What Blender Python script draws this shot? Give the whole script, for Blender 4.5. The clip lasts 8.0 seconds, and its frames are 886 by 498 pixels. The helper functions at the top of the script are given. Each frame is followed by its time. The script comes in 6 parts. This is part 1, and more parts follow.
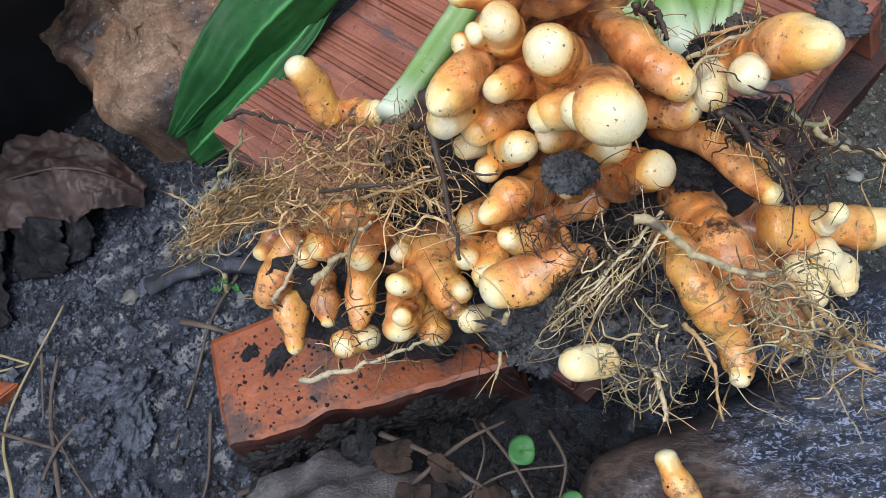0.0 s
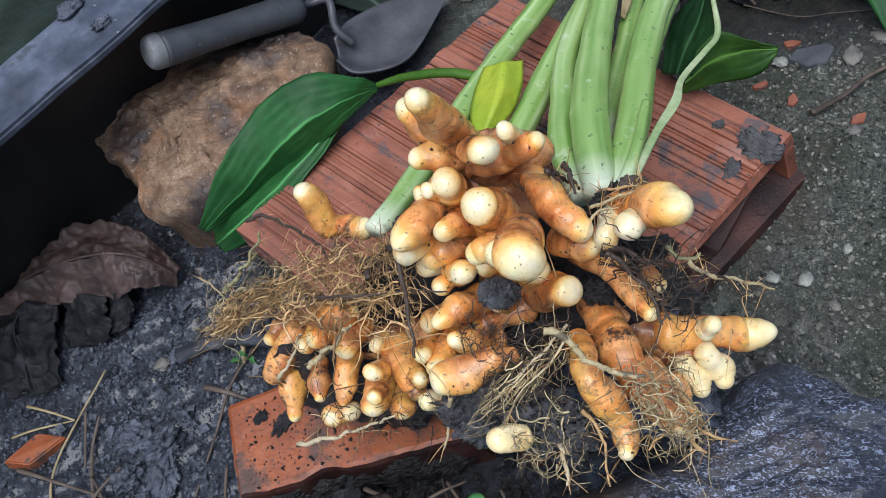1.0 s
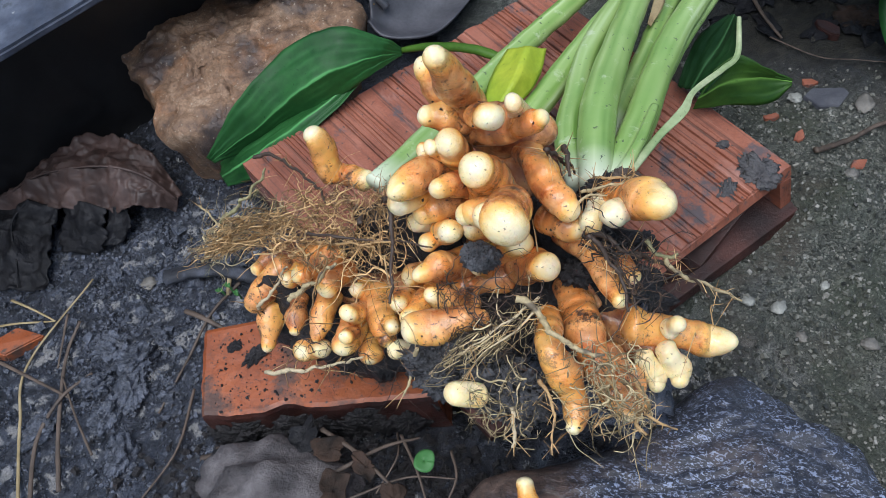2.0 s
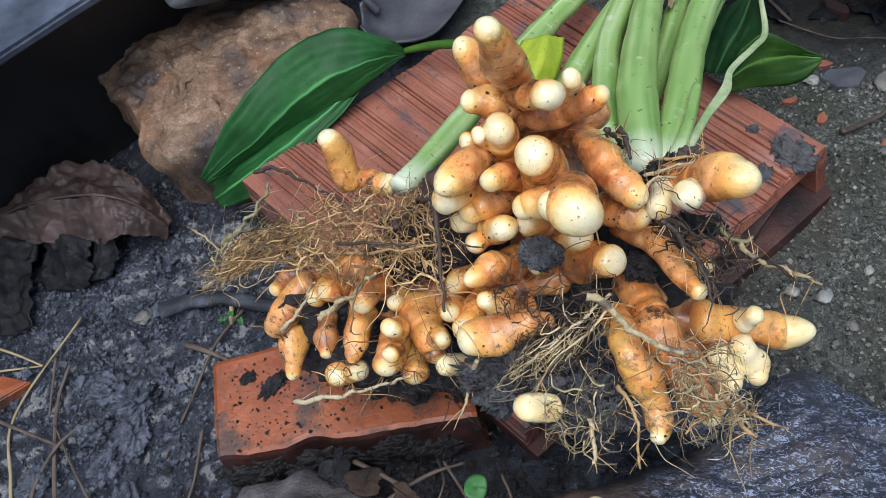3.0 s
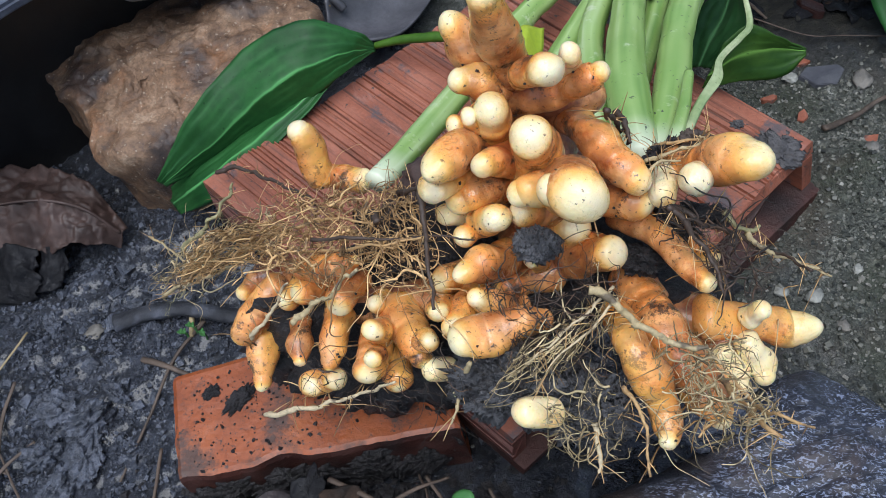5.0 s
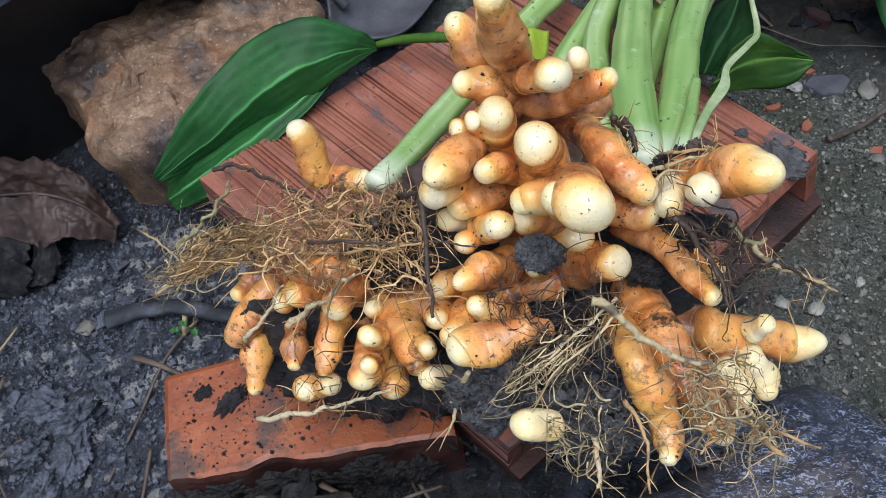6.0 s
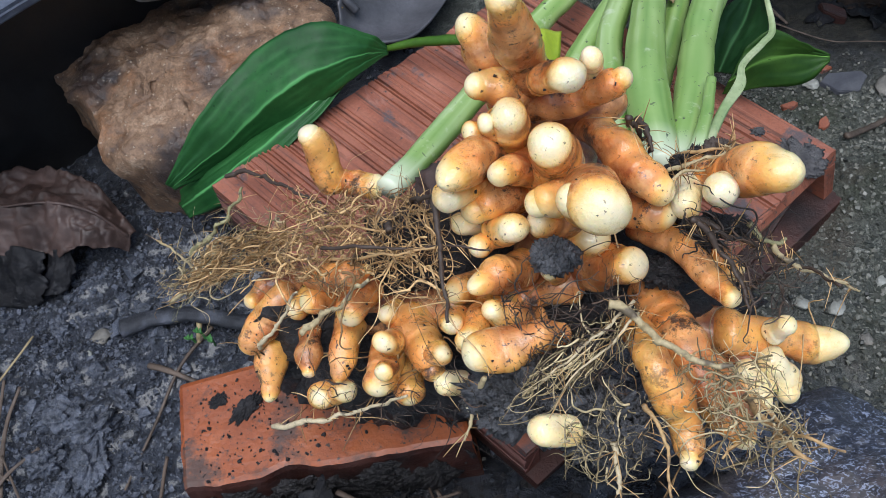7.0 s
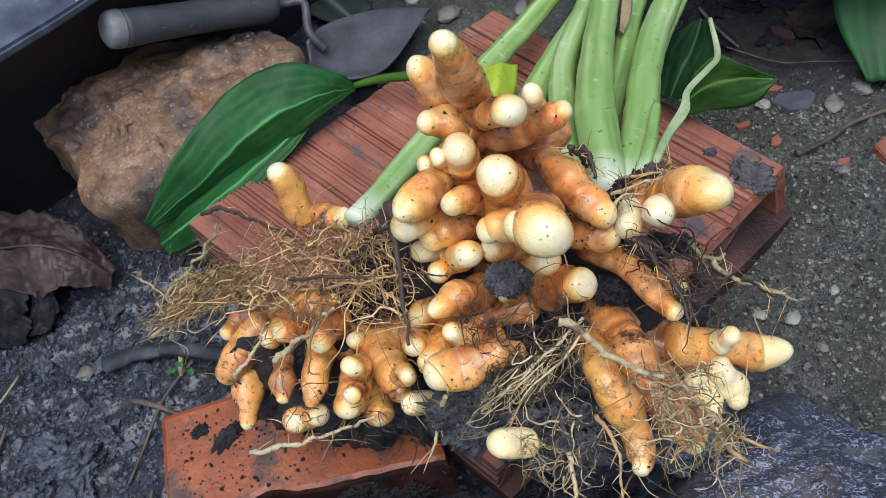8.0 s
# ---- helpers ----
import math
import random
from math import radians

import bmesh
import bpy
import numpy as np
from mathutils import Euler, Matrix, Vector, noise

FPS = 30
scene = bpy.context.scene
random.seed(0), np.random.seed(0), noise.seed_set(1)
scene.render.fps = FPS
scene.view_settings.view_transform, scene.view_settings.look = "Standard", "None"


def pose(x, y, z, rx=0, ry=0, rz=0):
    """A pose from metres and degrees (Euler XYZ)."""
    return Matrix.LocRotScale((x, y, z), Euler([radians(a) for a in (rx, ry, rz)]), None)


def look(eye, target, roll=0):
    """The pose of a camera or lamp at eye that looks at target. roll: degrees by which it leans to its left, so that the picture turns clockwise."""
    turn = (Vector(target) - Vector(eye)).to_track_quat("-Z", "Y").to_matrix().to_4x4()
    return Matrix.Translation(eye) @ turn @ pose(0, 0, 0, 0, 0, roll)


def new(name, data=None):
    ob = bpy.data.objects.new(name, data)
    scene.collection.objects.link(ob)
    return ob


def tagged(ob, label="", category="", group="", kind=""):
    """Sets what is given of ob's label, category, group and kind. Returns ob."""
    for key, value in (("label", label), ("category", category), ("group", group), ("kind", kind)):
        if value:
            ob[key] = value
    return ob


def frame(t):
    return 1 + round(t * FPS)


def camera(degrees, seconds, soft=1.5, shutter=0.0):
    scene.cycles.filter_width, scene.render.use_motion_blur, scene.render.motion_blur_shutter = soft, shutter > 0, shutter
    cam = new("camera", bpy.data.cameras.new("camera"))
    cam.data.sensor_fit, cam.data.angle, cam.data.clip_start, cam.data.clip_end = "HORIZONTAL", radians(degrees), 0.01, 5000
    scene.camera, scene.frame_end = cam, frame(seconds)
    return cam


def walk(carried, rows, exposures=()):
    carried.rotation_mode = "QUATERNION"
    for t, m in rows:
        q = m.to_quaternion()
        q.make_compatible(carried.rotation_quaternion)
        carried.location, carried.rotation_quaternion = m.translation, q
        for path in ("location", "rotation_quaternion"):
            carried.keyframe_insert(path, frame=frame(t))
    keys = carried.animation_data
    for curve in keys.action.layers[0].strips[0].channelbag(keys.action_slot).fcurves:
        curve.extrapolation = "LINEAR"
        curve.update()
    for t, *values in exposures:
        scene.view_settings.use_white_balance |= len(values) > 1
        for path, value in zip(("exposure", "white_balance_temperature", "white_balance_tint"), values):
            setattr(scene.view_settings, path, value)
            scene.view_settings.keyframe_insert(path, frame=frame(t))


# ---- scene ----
cam = camera(55.0, 8.0, soft=0.5)
PATH = [
    (0, (0.0080, -0.2665, 0.4045), (-0.4021, 0.6089, -1.3463), -27.02),
    (0.5, (0.0236, -0.2782, 0.4453), (-0.4449, 0.6620, -1.2566), -26.47),
    (1, (0.0504, -0.2847, 0.4788), (-0.4069, 0.6961, -1.2032), -25.90),
    (1.5, (0.0587, -0.2891, 0.5034), (-0.4352, 0.7648, -1.1231), -19.31),
    (2, (0.0578, -0.3028, 0.4832), (-0.3962, 0.6600, -1.2100), -16.03),
    (2.2, (0.0551, -0.3042, 0.4686), (-0.3464, 0.6259, -1.2559), -15.51),
    (3.3, (0.0111, -0.2959, 0.4477), (-0.3525, 0.7543, -1.2151), -15.16),
    (3.5, (0.0125, -0.2942, 0.4403), (-0.3243, 0.7399, -1.2382), -14.79),
    (4, (0.0058, -0.2931, 0.4315), (-0.2940, 0.7461, -1.2508), -13.18),
    (4.5, (0.0045, -0.2933, 0.4272), (-0.2422, 0.7546, -1.2583), -11.37),
    (4.7, (0.0021, -0.2946, 0.4279), (-0.2704, 0.7656, -1.2460), -11.91),
    (5.8, (0.0046, -0.2912, 0.4264), (-0.2502, 0.8012, -1.2294), -9.49),
    (6, (0.0000, -0.2893, 0.4243), (-0.2614, 0.7885, -1.2401), -9.39),
    (6.5, (-0.0031, -0.2901, 0.4240), (-0.2894, 0.7984, -1.2292), -9.78),
    (7, (-0.0005, -0.2874, 0.4218), (-0.2946, 0.7940, -1.2348), -11.44),
    (7.5, (0.0158, -0.2949, 0.4300), (-0.2511, 0.8318, -1.2007), -12.67),
    (8, (0.0121, -0.2960, 0.4354), (-0.2549, 0.8378, -1.1904), -12.02),
]
walk(cam, [(t, look(eye, target, roll)) for t, eye, target, roll in PATH], [(0.0, 0.46), (8.0, 0.46)])

# ---- light: an overcast sky, with a broad weak sun high overhead ----
world = bpy.data.worlds.new("overcast_sky")
scene.world = world
world.use_nodes = True
wn = world.node_tree.nodes
sky = wn.new("ShaderNodeTexSky")
sky.sky_type = "NISHITA"
sky.sun_disc = False
sky.sun_elevation = radians(78)
sky.sun_rotation = radians(190)
sky.dust_density = 1.5
sky.air_density = 1.0
wn["Background"].inputs["Strength"].default_value = 0.098
world.node_tree.links.new(sky.outputs[0], wn["Background"].inputs["Color"])
sun = new("sun", bpy.data.lights.new("sun", "SUN"))
sun.data.energy = 2.75
sun.data.angle = radians(58)
sun.data.color = (0.913, 0.968, 1.05)
sun.matrix_world = look((-0.06, -0.34, 1.3), (0, 0, 0))


# ---- materials ----
def mat(name, rough=0.6, spec=0.5):
    m = bpy.data.materials.new(name)
    m.use_nodes = True
    nt = m.node_tree
    b = nt.nodes["Principled BSDF"]
    b.inputs["Roughness"].default_value = rough
    b.inputs["Specular IOR Level"].default_value = spec
    return m, nt, b


def node(nt, kind, **inputs):
    n = nt.nodes.new(kind)
    for k, v in inputs.items():
        n.inputs[k.replace("_", " ")].default_value = v
    return n


def noise_node(nt, scale, detail=6.0, rough=0.55, distort=0.0):
    co = nt.nodes.get("Texture Coordinate") or nt.nodes.new("ShaderNodeTexCoord")
    n = node(nt, "ShaderNodeTexNoise", Scale=scale, Detail=detail, Roughness=rough, Distortion=distort)
    nt.links.new(co.outputs["Object"], n.inputs["Vector"])
    return n.outputs["Fac"]


def ramp(nt, fac, stops):
    r = nt.nodes.new("ShaderNodeValToRGB")
    e = r.color_ramp.elements
    while len(e) < len(stops):
        e.new(0.5)
    for el, (pos, col) in zip(e, stops):
        el.position = pos
        el.color = (*col, 1) if len(col) == 3 else col
    nt.links.new(fac, r.inputs[0])
    return r.outputs["Color"]


def grey(v):
    return (v, v, v)


def mix(nt, fac, a, b, kind="MIX"):
    n = nt.nodes.new("ShaderNodeMix")
    n.data_type = "RGBA"
    n.blend_type = kind
    for sock, val in ((n.inputs[0], fac), (n.inputs[6], a), (n.inputs[7], b)):
        if isinstance(val, (int, float)):
            sock.default_value = val
        elif isinstance(val, tuple):
            sock.default_value = (*val, 1)
        else:
            nt.links.new(val, sock)
    return n.outputs[2]


def bump(nt, b, height, strength=0.5, dist=0.001):
    n = node(nt, "ShaderNodeBump", Strength=strength, Distance=dist)
    nt.links.new(height, n.inputs["Height"])
    nt.links.new(n.outputs[0], b.inputs["Normal"])


def attribute(nt, name):
    n = nt.nodes.new("ShaderNodeAttribute")
    n.attribute_name = name
    return n.outputs["Fac"]


def mottled(name, cols, scale, rough=(0.5, 0.8), fine=900.0, relief=0.5, dist=0.001, spec=0.5, specks=None):
    """A surface of two or three colours in patches, with fine grain, uneven gloss and relief."""
    m, nt, b = mat(name, spec=spec)
    big = noise_node(nt, scale, 5)
    small = noise_node(nt, fine, 4, 0.7)
    col = ramp(nt, big, [(0.3 + 0.4 * i / max(1, len(cols) - 1), c) for i, c in enumerate(cols)])
    col = mix(nt, 0.5, col, ramp(nt, small, [(0.3, grey(0.45)), (0.7, grey(1.0))]), "MULTIPLY")
    if specks:
        s_scale, s_col, s_cut = specks
        sp = ramp(nt, noise_node(nt, s_scale, 3, 0.6), [(s_cut, grey(0.0)), (s_cut + 0.05, grey(1.0))])
        col = mix(nt, sp, col, s_col)
    nt.links.new(col, b.inputs["Base Color"])
    nt.links.new(ramp(nt, noise_node(nt, scale * 2.3, 4), [(0.35, grey(rough[0])), (0.65, grey(rough[1]))]), b.inputs["Roughness"])
    rough_n = noise_node(nt, fine * 0.3, 6, 0.7)
    bump(nt, b, mix(nt, 0.5, small, rough_n), min(1.0, relief * 1.3), dist * 1.6)
    return m


def soil_material():
    """Wet black mud that turns to grey grit towards the back and the right."""
    m, nt, b = mat("soil", spec=0.6)
    co = nt.nodes.new("ShaderNodeTexCoord")
    sep = nt.nodes.new("ShaderNodeSeparateXYZ")
    nt.links.new(co.outputs["Object"], sep.inputs[0])
    sx = node(nt, "ShaderNodeMath")
    sx.operation = "MULTIPLY_ADD"
    nt.links.new(sep.outputs["X"], sx.inputs[0])
    sx.inputs[1].default_value, sx.inputs[2].default_value = 2.6, 0.30
    sy = node(nt, "ShaderNodeMath")
    sy.operation = "MULTIPLY_ADD"
    nt.links.new(sep.outputs["Y"], sy.inputs[0])
    sy.inputs[1].default_value = 1.8
    nt.links.new(sx.outputs[0], sy.inputs[2])
    wob = node(nt, "ShaderNodeMath")
    wob.operation = "MULTIPLY_ADD"
    nt.links.new(noise_node(nt, 14.0, 5), wob.inputs[0])
    wob.inputs[1].default_value = 0.7
    nt.links.new(sy.outputs[0], wob.inputs[2])
    dry = ramp(nt, wob.outputs[0], [(0.55, grey(0.0)), (0.95, grey(1.0))])
    # rotting litter, with the leaves' shade painted in, blackens the ground at the back
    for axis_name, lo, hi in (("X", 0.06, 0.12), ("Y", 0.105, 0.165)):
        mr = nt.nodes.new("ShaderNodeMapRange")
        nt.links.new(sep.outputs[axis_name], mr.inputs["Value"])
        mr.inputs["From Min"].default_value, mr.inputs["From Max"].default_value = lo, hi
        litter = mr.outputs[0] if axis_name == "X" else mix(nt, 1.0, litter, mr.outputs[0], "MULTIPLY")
    # both fade into plain mottled soil away from the heap
    dist = nt.nodes.new("ShaderNodeVectorMath")
    dist.operation = "LENGTH"
    nt.links.new(co.outputs["Object"], dist.inputs[0])
    far = ramp(nt, dist.outputs["Value"], [(0.45, grey(0.0)), (0.9, grey(1.0))])
    litter = mix(nt, far, litter, ramp(nt, noise_node(nt, 2.2, 5), [(0.45, grey(0.0)), (0.7, grey(0.7))]))
    dry = mix(nt, far, dry, ramp(nt, noise_node(nt, 1.4, 6), [(0.4, grey(0.0)), (0.6, grey(0.8))]))
    dry = mix(nt, litter, dry, grey(0.0))
    fine = noise_node(nt, 420.0, 6, 0.75)
    mid = noise_node(nt, 60.0, 5, 0.6)
    crumb = noise_node(nt, 150.0, 6, 0.7, 0.4)
    grains = node(nt, "ShaderNodeTexVoronoi", Scale=620.0, Randomness=1.0)
    warp = node(nt, "ShaderNodeTexNoise", Scale=220.0, Detail=3.0)
    nt.links.new(co.outputs["Object"], warp.inputs["Vector"])
    nt.links.new(mix(nt, 0.006, co.outputs["Object"], warp.outputs["Color"], "LINEAR_LIGHT"), grains.inputs["Vector"])
    pick = nt.nodes.new("ShaderNodeSeparateColor")
    nt.links.new(grains.outputs["Color"], pick.inputs[0])
    wet = ramp(nt, mid, [(0.3, (0.016, 0.018, 0.024)), (0.52, (0.066, 0.074, 0.096)), (0.72, (0.100, 0.112, 0.145))])
    wet = mix(nt, 0.7, wet, ramp(nt, pick.outputs[0], [(0.1, grey(0.35)), (0.8, grey(1.0)), (1.0, grey(1.0))]), "MULTIPLY")
    grit = ramp(nt, pick.outputs[0], [(0.0, (0.030, 0.034, 0.028)), (0.4, (0.105, 0.112, 0.092)), (0.75, (0.19, 0.195, 0.165)), (0.93, (0.26, 0.26, 0.22)), (1.0, (0.45, 0.45, 0.40))])
    grit = mix(nt, ramp(nt, mid, [(0.35, grey(0.85)), (0.62, grey(0.0))]), grit, (0.060, 0.066, 0.052))
    moss = ramp(nt, noise_node(nt, 15.0, 5), [(0.48, grey(0.0)), (0.64, grey(0.75))])
    grit = mix(nt, moss, grit, (0.058, 0.070, 0.042))
    earth = ramp(nt, noise_node(nt, 23.0, 5), [(0.54, grey(0.0)), (0.66, grey(0.7))])
    grit = mix(nt, earth, grit, (0.095, 0.078, 0.058))
    col = mix(nt, dry, wet, grit)
    # near-black colours: litter and the shade over it together
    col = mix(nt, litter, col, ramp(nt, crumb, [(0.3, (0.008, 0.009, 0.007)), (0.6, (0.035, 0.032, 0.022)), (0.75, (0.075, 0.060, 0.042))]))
    col = mix(nt, 0.65, col, ramp(nt, crumb, [(0.32, grey(0.25)), (0.62, grey(1.0))]), "MULTIPLY")
    nt.links.new(col, b.inputs["Base Color"])
    gloss = ramp(nt, noise_node(nt, 40.0, 4), [(0.38, grey(0.17)), (0.62, grey(0.44))])
    nt.links.new(mix(nt, litter, mix(nt, dry, gloss, grey(0.62)), grey(0.85)), b.inputs["Roughness"])
    nt.links.new(mix(nt, litter, mix(nt, dry, grey(0.75), grey(0.04)), grey(0.0)), b.inputs["Coat Weight"])
    b.inputs["Coat Roughness"].default_value = 0.2
    bump(nt, b, mix(nt, 0.5, mix(nt, 0.5, fine, crumb), grains.outputs["Distance"], "SUBTRACT"), 1.0, 0.0036)
    return m


def turmeric_material():
    """Orange-brown skin with ring scars, shading through yellow into the pale cream of a young tip."""
    m, nt, b = mat("turmeric", 0.4, 0.45)
    tip = attribute(nt, "tip")
    run = attribute(nt, "run")

    def math_node(op, a, c, d=None):
        n = nt.nodes.new("ShaderNodeMath")
        n.operation = op
        for sock, val in zip(n.inputs, (a, c, d)):
            if isinstance(val, (int, float)):
                sock.default_value = val
            elif val is not None:
                nt.links.new(val, sock)
        return n.outputs[0]

    patch = noise_node(nt, 130.0, 5, 0.65)
    broad = noise_node(nt, 75.0, 4, 0.55)
    fine = noise_node(nt, 900.0, 4, 0.7)
    t = math_node("MULTIPLY_ADD", patch, 0.26, math_node("ADD", tip, -0.13))
    t = math_node("MULTIPLY_ADD", broad, 0.50, math_node("ADD", t, -0.25))
    col = ramp(nt, t, [(0.0, (0.17, 0.050, 0.022)), (0.12, (0.40, 0.130, 0.042)), (0.27, (0.74, 0.265, 0.064)), (0.44, (0.88, 0.375, 0.090)),
                       (0.58, (0.92, 0.49, 0.115)), (0.72, (0.94, 0.63, 0.25)), (0.86, (0.94, 0.77, 0.41)), (1.0, (0.94, 0.84, 0.56))])
    flesh = mix(nt, 1.0, ramp(nt, noise_node(nt, 80.0, 5), [(0.45, grey(0.0)), (0.62, grey(0.75))]), ramp(nt, tip, [(0.3, grey(1.0)), (0.7, grey(0.0))]), "MULTIPLY")
    col = mix(nt, flesh, col, (0.86, 0.45, 0.18))
    # thin skin that has browned in streaks round the finger
    skin = ramp(nt, noise_node(nt, 60.0, 8, 0.78), [(0.34, (0.36, 0.17, 0.10)), (0.41, (0.76, 0.56, 0.44)), (0.48, grey(1.0))])
    dirty = ramp(nt, tip, [(0.2, grey(1.0)), (0.55, grey(0.65)), (0.85, grey(0.0))])
    col = mix(nt, dirty, col, mix(nt, 1.0, col, skin, "MULTIPLY"))
    # ring scars
    ph = math_node("MULTIPLY_ADD", noise_node(nt, 55.0, 4), 0.016, run)
    ring = ramp(nt, math_node("PINGPONG", ph, 0.0040), [(0.0, grey(1.0)), (0.00045, grey(0.0))])
    patchy = ramp(nt, noise_node(nt, 75.0, 3), [(0.40, grey(0.1)), (0.54, grey(1.0))])
    lines = mix(nt, 1.0, mix(nt, 1.0, ring, patchy, "MULTIPLY"), ramp(nt, tip, [(0.15, grey(0.75)), (0.75, grey(0.22))]), "MULTIPLY")
    # hair-thin cracks and curled scraps of skin
    crack = ramp(nt, math_node("ABSOLUTE", math_node("ADD", noise_node(nt, 170.0, 4, 0.6, 0.8), -0.5), 0.0), [(0.0, grey(1.0)), (0.018, grey(0.0))])
    crack = mix(nt, 1.0, crack, ramp(nt, noise_node(nt, 95.0, 3), [(0.48, grey(0.0)), (0.58, grey(0.7))]), "MULTIPLY")
    crack = mix(nt, 1.0, crack, ramp(nt, tip, [(0.45, grey(1.0)), (0.72, grey(0.06))]), "MULTIPLY")
    lines = mix(nt, 1.0, lines, crack, "LIGHTEN")
    col = mix(nt, lines, col, (0.26, 0.10, 0.035))
    # specks and smears of soil
    sp = ramp(nt, noise_node(nt, 480.0, 4, 0.6), [(0.635, grey(0.0)), (0.66, grey(0.9))])
    sp = mix(nt, 1.0, sp, ramp(nt, noise_node(nt, 60.0, 3), [(0.42, grey(0.0)), (0.58, grey(1.0))]), "MULTIPLY")
    col = mix(nt, sp, col, (0.05, 0.03, 0.02))
    mud = ramp(nt, noise_node(nt, 85.0, 9, 0.78), [(0.56, grey(0.0)), (0.61, grey(0.92))])
    mud = mix(nt, 1.0, mud, ramp(nt, tip, [(0.3, grey(1.0)), (0.8, grey(0.15))]), "MULTIPLY")
    col = mix(nt, mud, col, (0.055, 0.034, 0.026))
    nt.links.new(col, b.inputs["Base Color"])
    b.inputs["Subsurface Weight"].default_value = 0.22
    b.inputs["Subsurface Radius"].default_value = (0.004, 0.002, 0.0008)
    b.inputs["Subsurface Scale"].default_value = 0.4
    b.inputs["Coat Weight"].default_value = 0.6
    b.inputs["Coat Roughness"].default_value = 0.13
    nt.links.new(ramp(nt, patch, [(0.35, grey(0.22)), (0.65, grey(0.45))]), b.inputs["Roughness"])
    bump(nt, b, mix(nt, 0.5, mix(nt, 0.6, fine, patch), lines, "SUBTRACT"), 0.7, 0.0012)
    return m


def leaf_material(name, dark, light, rough=0.46, veins=True):
    m, nt, b = mat(name, rough, 0.22)
    vein = attribute(nt, "vein")
    big = noise_node(nt, 30.0, 4)
    col = ramp(nt, big, [(0.3, dark), (0.75, light)])
    col = mix(nt, 0.4, col, ramp(nt, noise_node(nt, 240.0, 5, 0.7), [(0.3, grey(0.55)), (0.65, grey(1.0))]), "MULTIPLY")
    if veins:
        col = mix(nt, ramp(nt, vein, [(0.0, grey(0.0)), (0.42, grey(0.12)), (1.0, grey(0.9))]), col, tuple(min(1, 2.6 * c + 0.03) for c in light))
    sp = ramp(nt, noise_node(nt, 400.0, 3), [(0.68, grey(0.0)), (0.72, grey(0.6))])
    col = mix(nt, sp, col, tuple(0.35 * c for c in dark))
    nt.links.new(col, b.inputs["Base Color"])
    nt.links.new(ramp(nt, noise_node(nt, 60.0, 3), [(0.35, grey(rough - 0.08)), (0.65, grey(rough + 0.12))]), b.inputs["Roughness"])
    bump(nt, b, noise_node(nt, 500.0, 3), 0.15, 0.0005)
    return m


def stem_material():
    """Pale green sheath, streaked lengthwise, whitish at the foot, with dark specks."""
    m, nt, b = mat("stem", 0.42, 0.5)
    run = attribute(nt, "run")
    streak = attribute(nt, "streak")
    col = ramp(nt, streak, [(0.05, (0.13, 0.255, 0.050)), (0.4, (0.235, 0.365, 0.105)), (0.65, (0.32, 0.445, 0.165)), (0.95, (0.52, 0.62, 0.37))])
    col = mix(nt, 0.7, col, ramp(nt, noise_node(nt, 22.0, 5), [(0.3, (0.50, 0.70, 0.45)), (0.5, (0.85, 0.92, 0.75)), (0.7, (1.0, 1.0, 0.95))]), "MULTIPLY")
    col = mix(nt, ramp(nt, run, [(0.0, grey(0.8)), (0.020, grey(0.0))]), col, (0.74, 0.77, 0.62))
    scuff = ramp(nt, noise_node(nt, 90.0, 6, 0.7), [(0.60, grey(0.0)), (0.70, grey(0.5))])
    col = mix(nt, scuff, col, (0.62, 0.66, 0.50))
    sp = ramp(nt, noise_node(nt, 300.0, 4, 0.6), [(0.645, grey(0.0)), (0.665, grey(0.9))])
    sp = mix(nt, 1.0, sp, ramp(nt, noise_node(nt, 40.0, 3), [(0.42, grey(0.0)), (0.55, grey(1.0))]), "MULTIPLY")
    col = mix(nt, sp, col, (0.035, 0.045, 0.03))
    nt.links.new(col, b.inputs["Base Color"])
    b.inputs["Coat Weight"].default_value = 0.3
    b.inputs["Coat Roughness"].default_value = 0.3
    bump(nt, b, streak, 0.2, 0.0006)
    return m


def root_material(name, a, c):
    """Thin roots, each of its own shade."""
    m, nt, b = mat(name, 0.6)
    geo = nt.nodes.new("ShaderNodeNewGeometry")
    tone = ramp(nt, geo.outputs["Random Per Island"], [(0.0, tuple(0.45 * v for v in a)), (0.35, a), (0.8, c), (1.0, tuple(min(1.0, 1.35 * v) for v in c))])
    tone = mix(nt, 0.6, tone, ramp(nt, noise_node(nt, 700.0, 4, 0.7), [(0.3, grey(0.45)), (0.65, grey(1.0))]), "MULTIPLY")
    mud = ramp(nt, noise_node(nt, 130.0, 4), [(0.56, grey(0.0)), (0.66, grey(0.8))])
    nt.links.new(mix(nt, mud, tone, (0.06, 0.045, 0.035)), b.inputs["Base Color"])
    bump(nt, b, noise_node(nt, 1500.0, 3), 0.4, 0.0005)
    return m


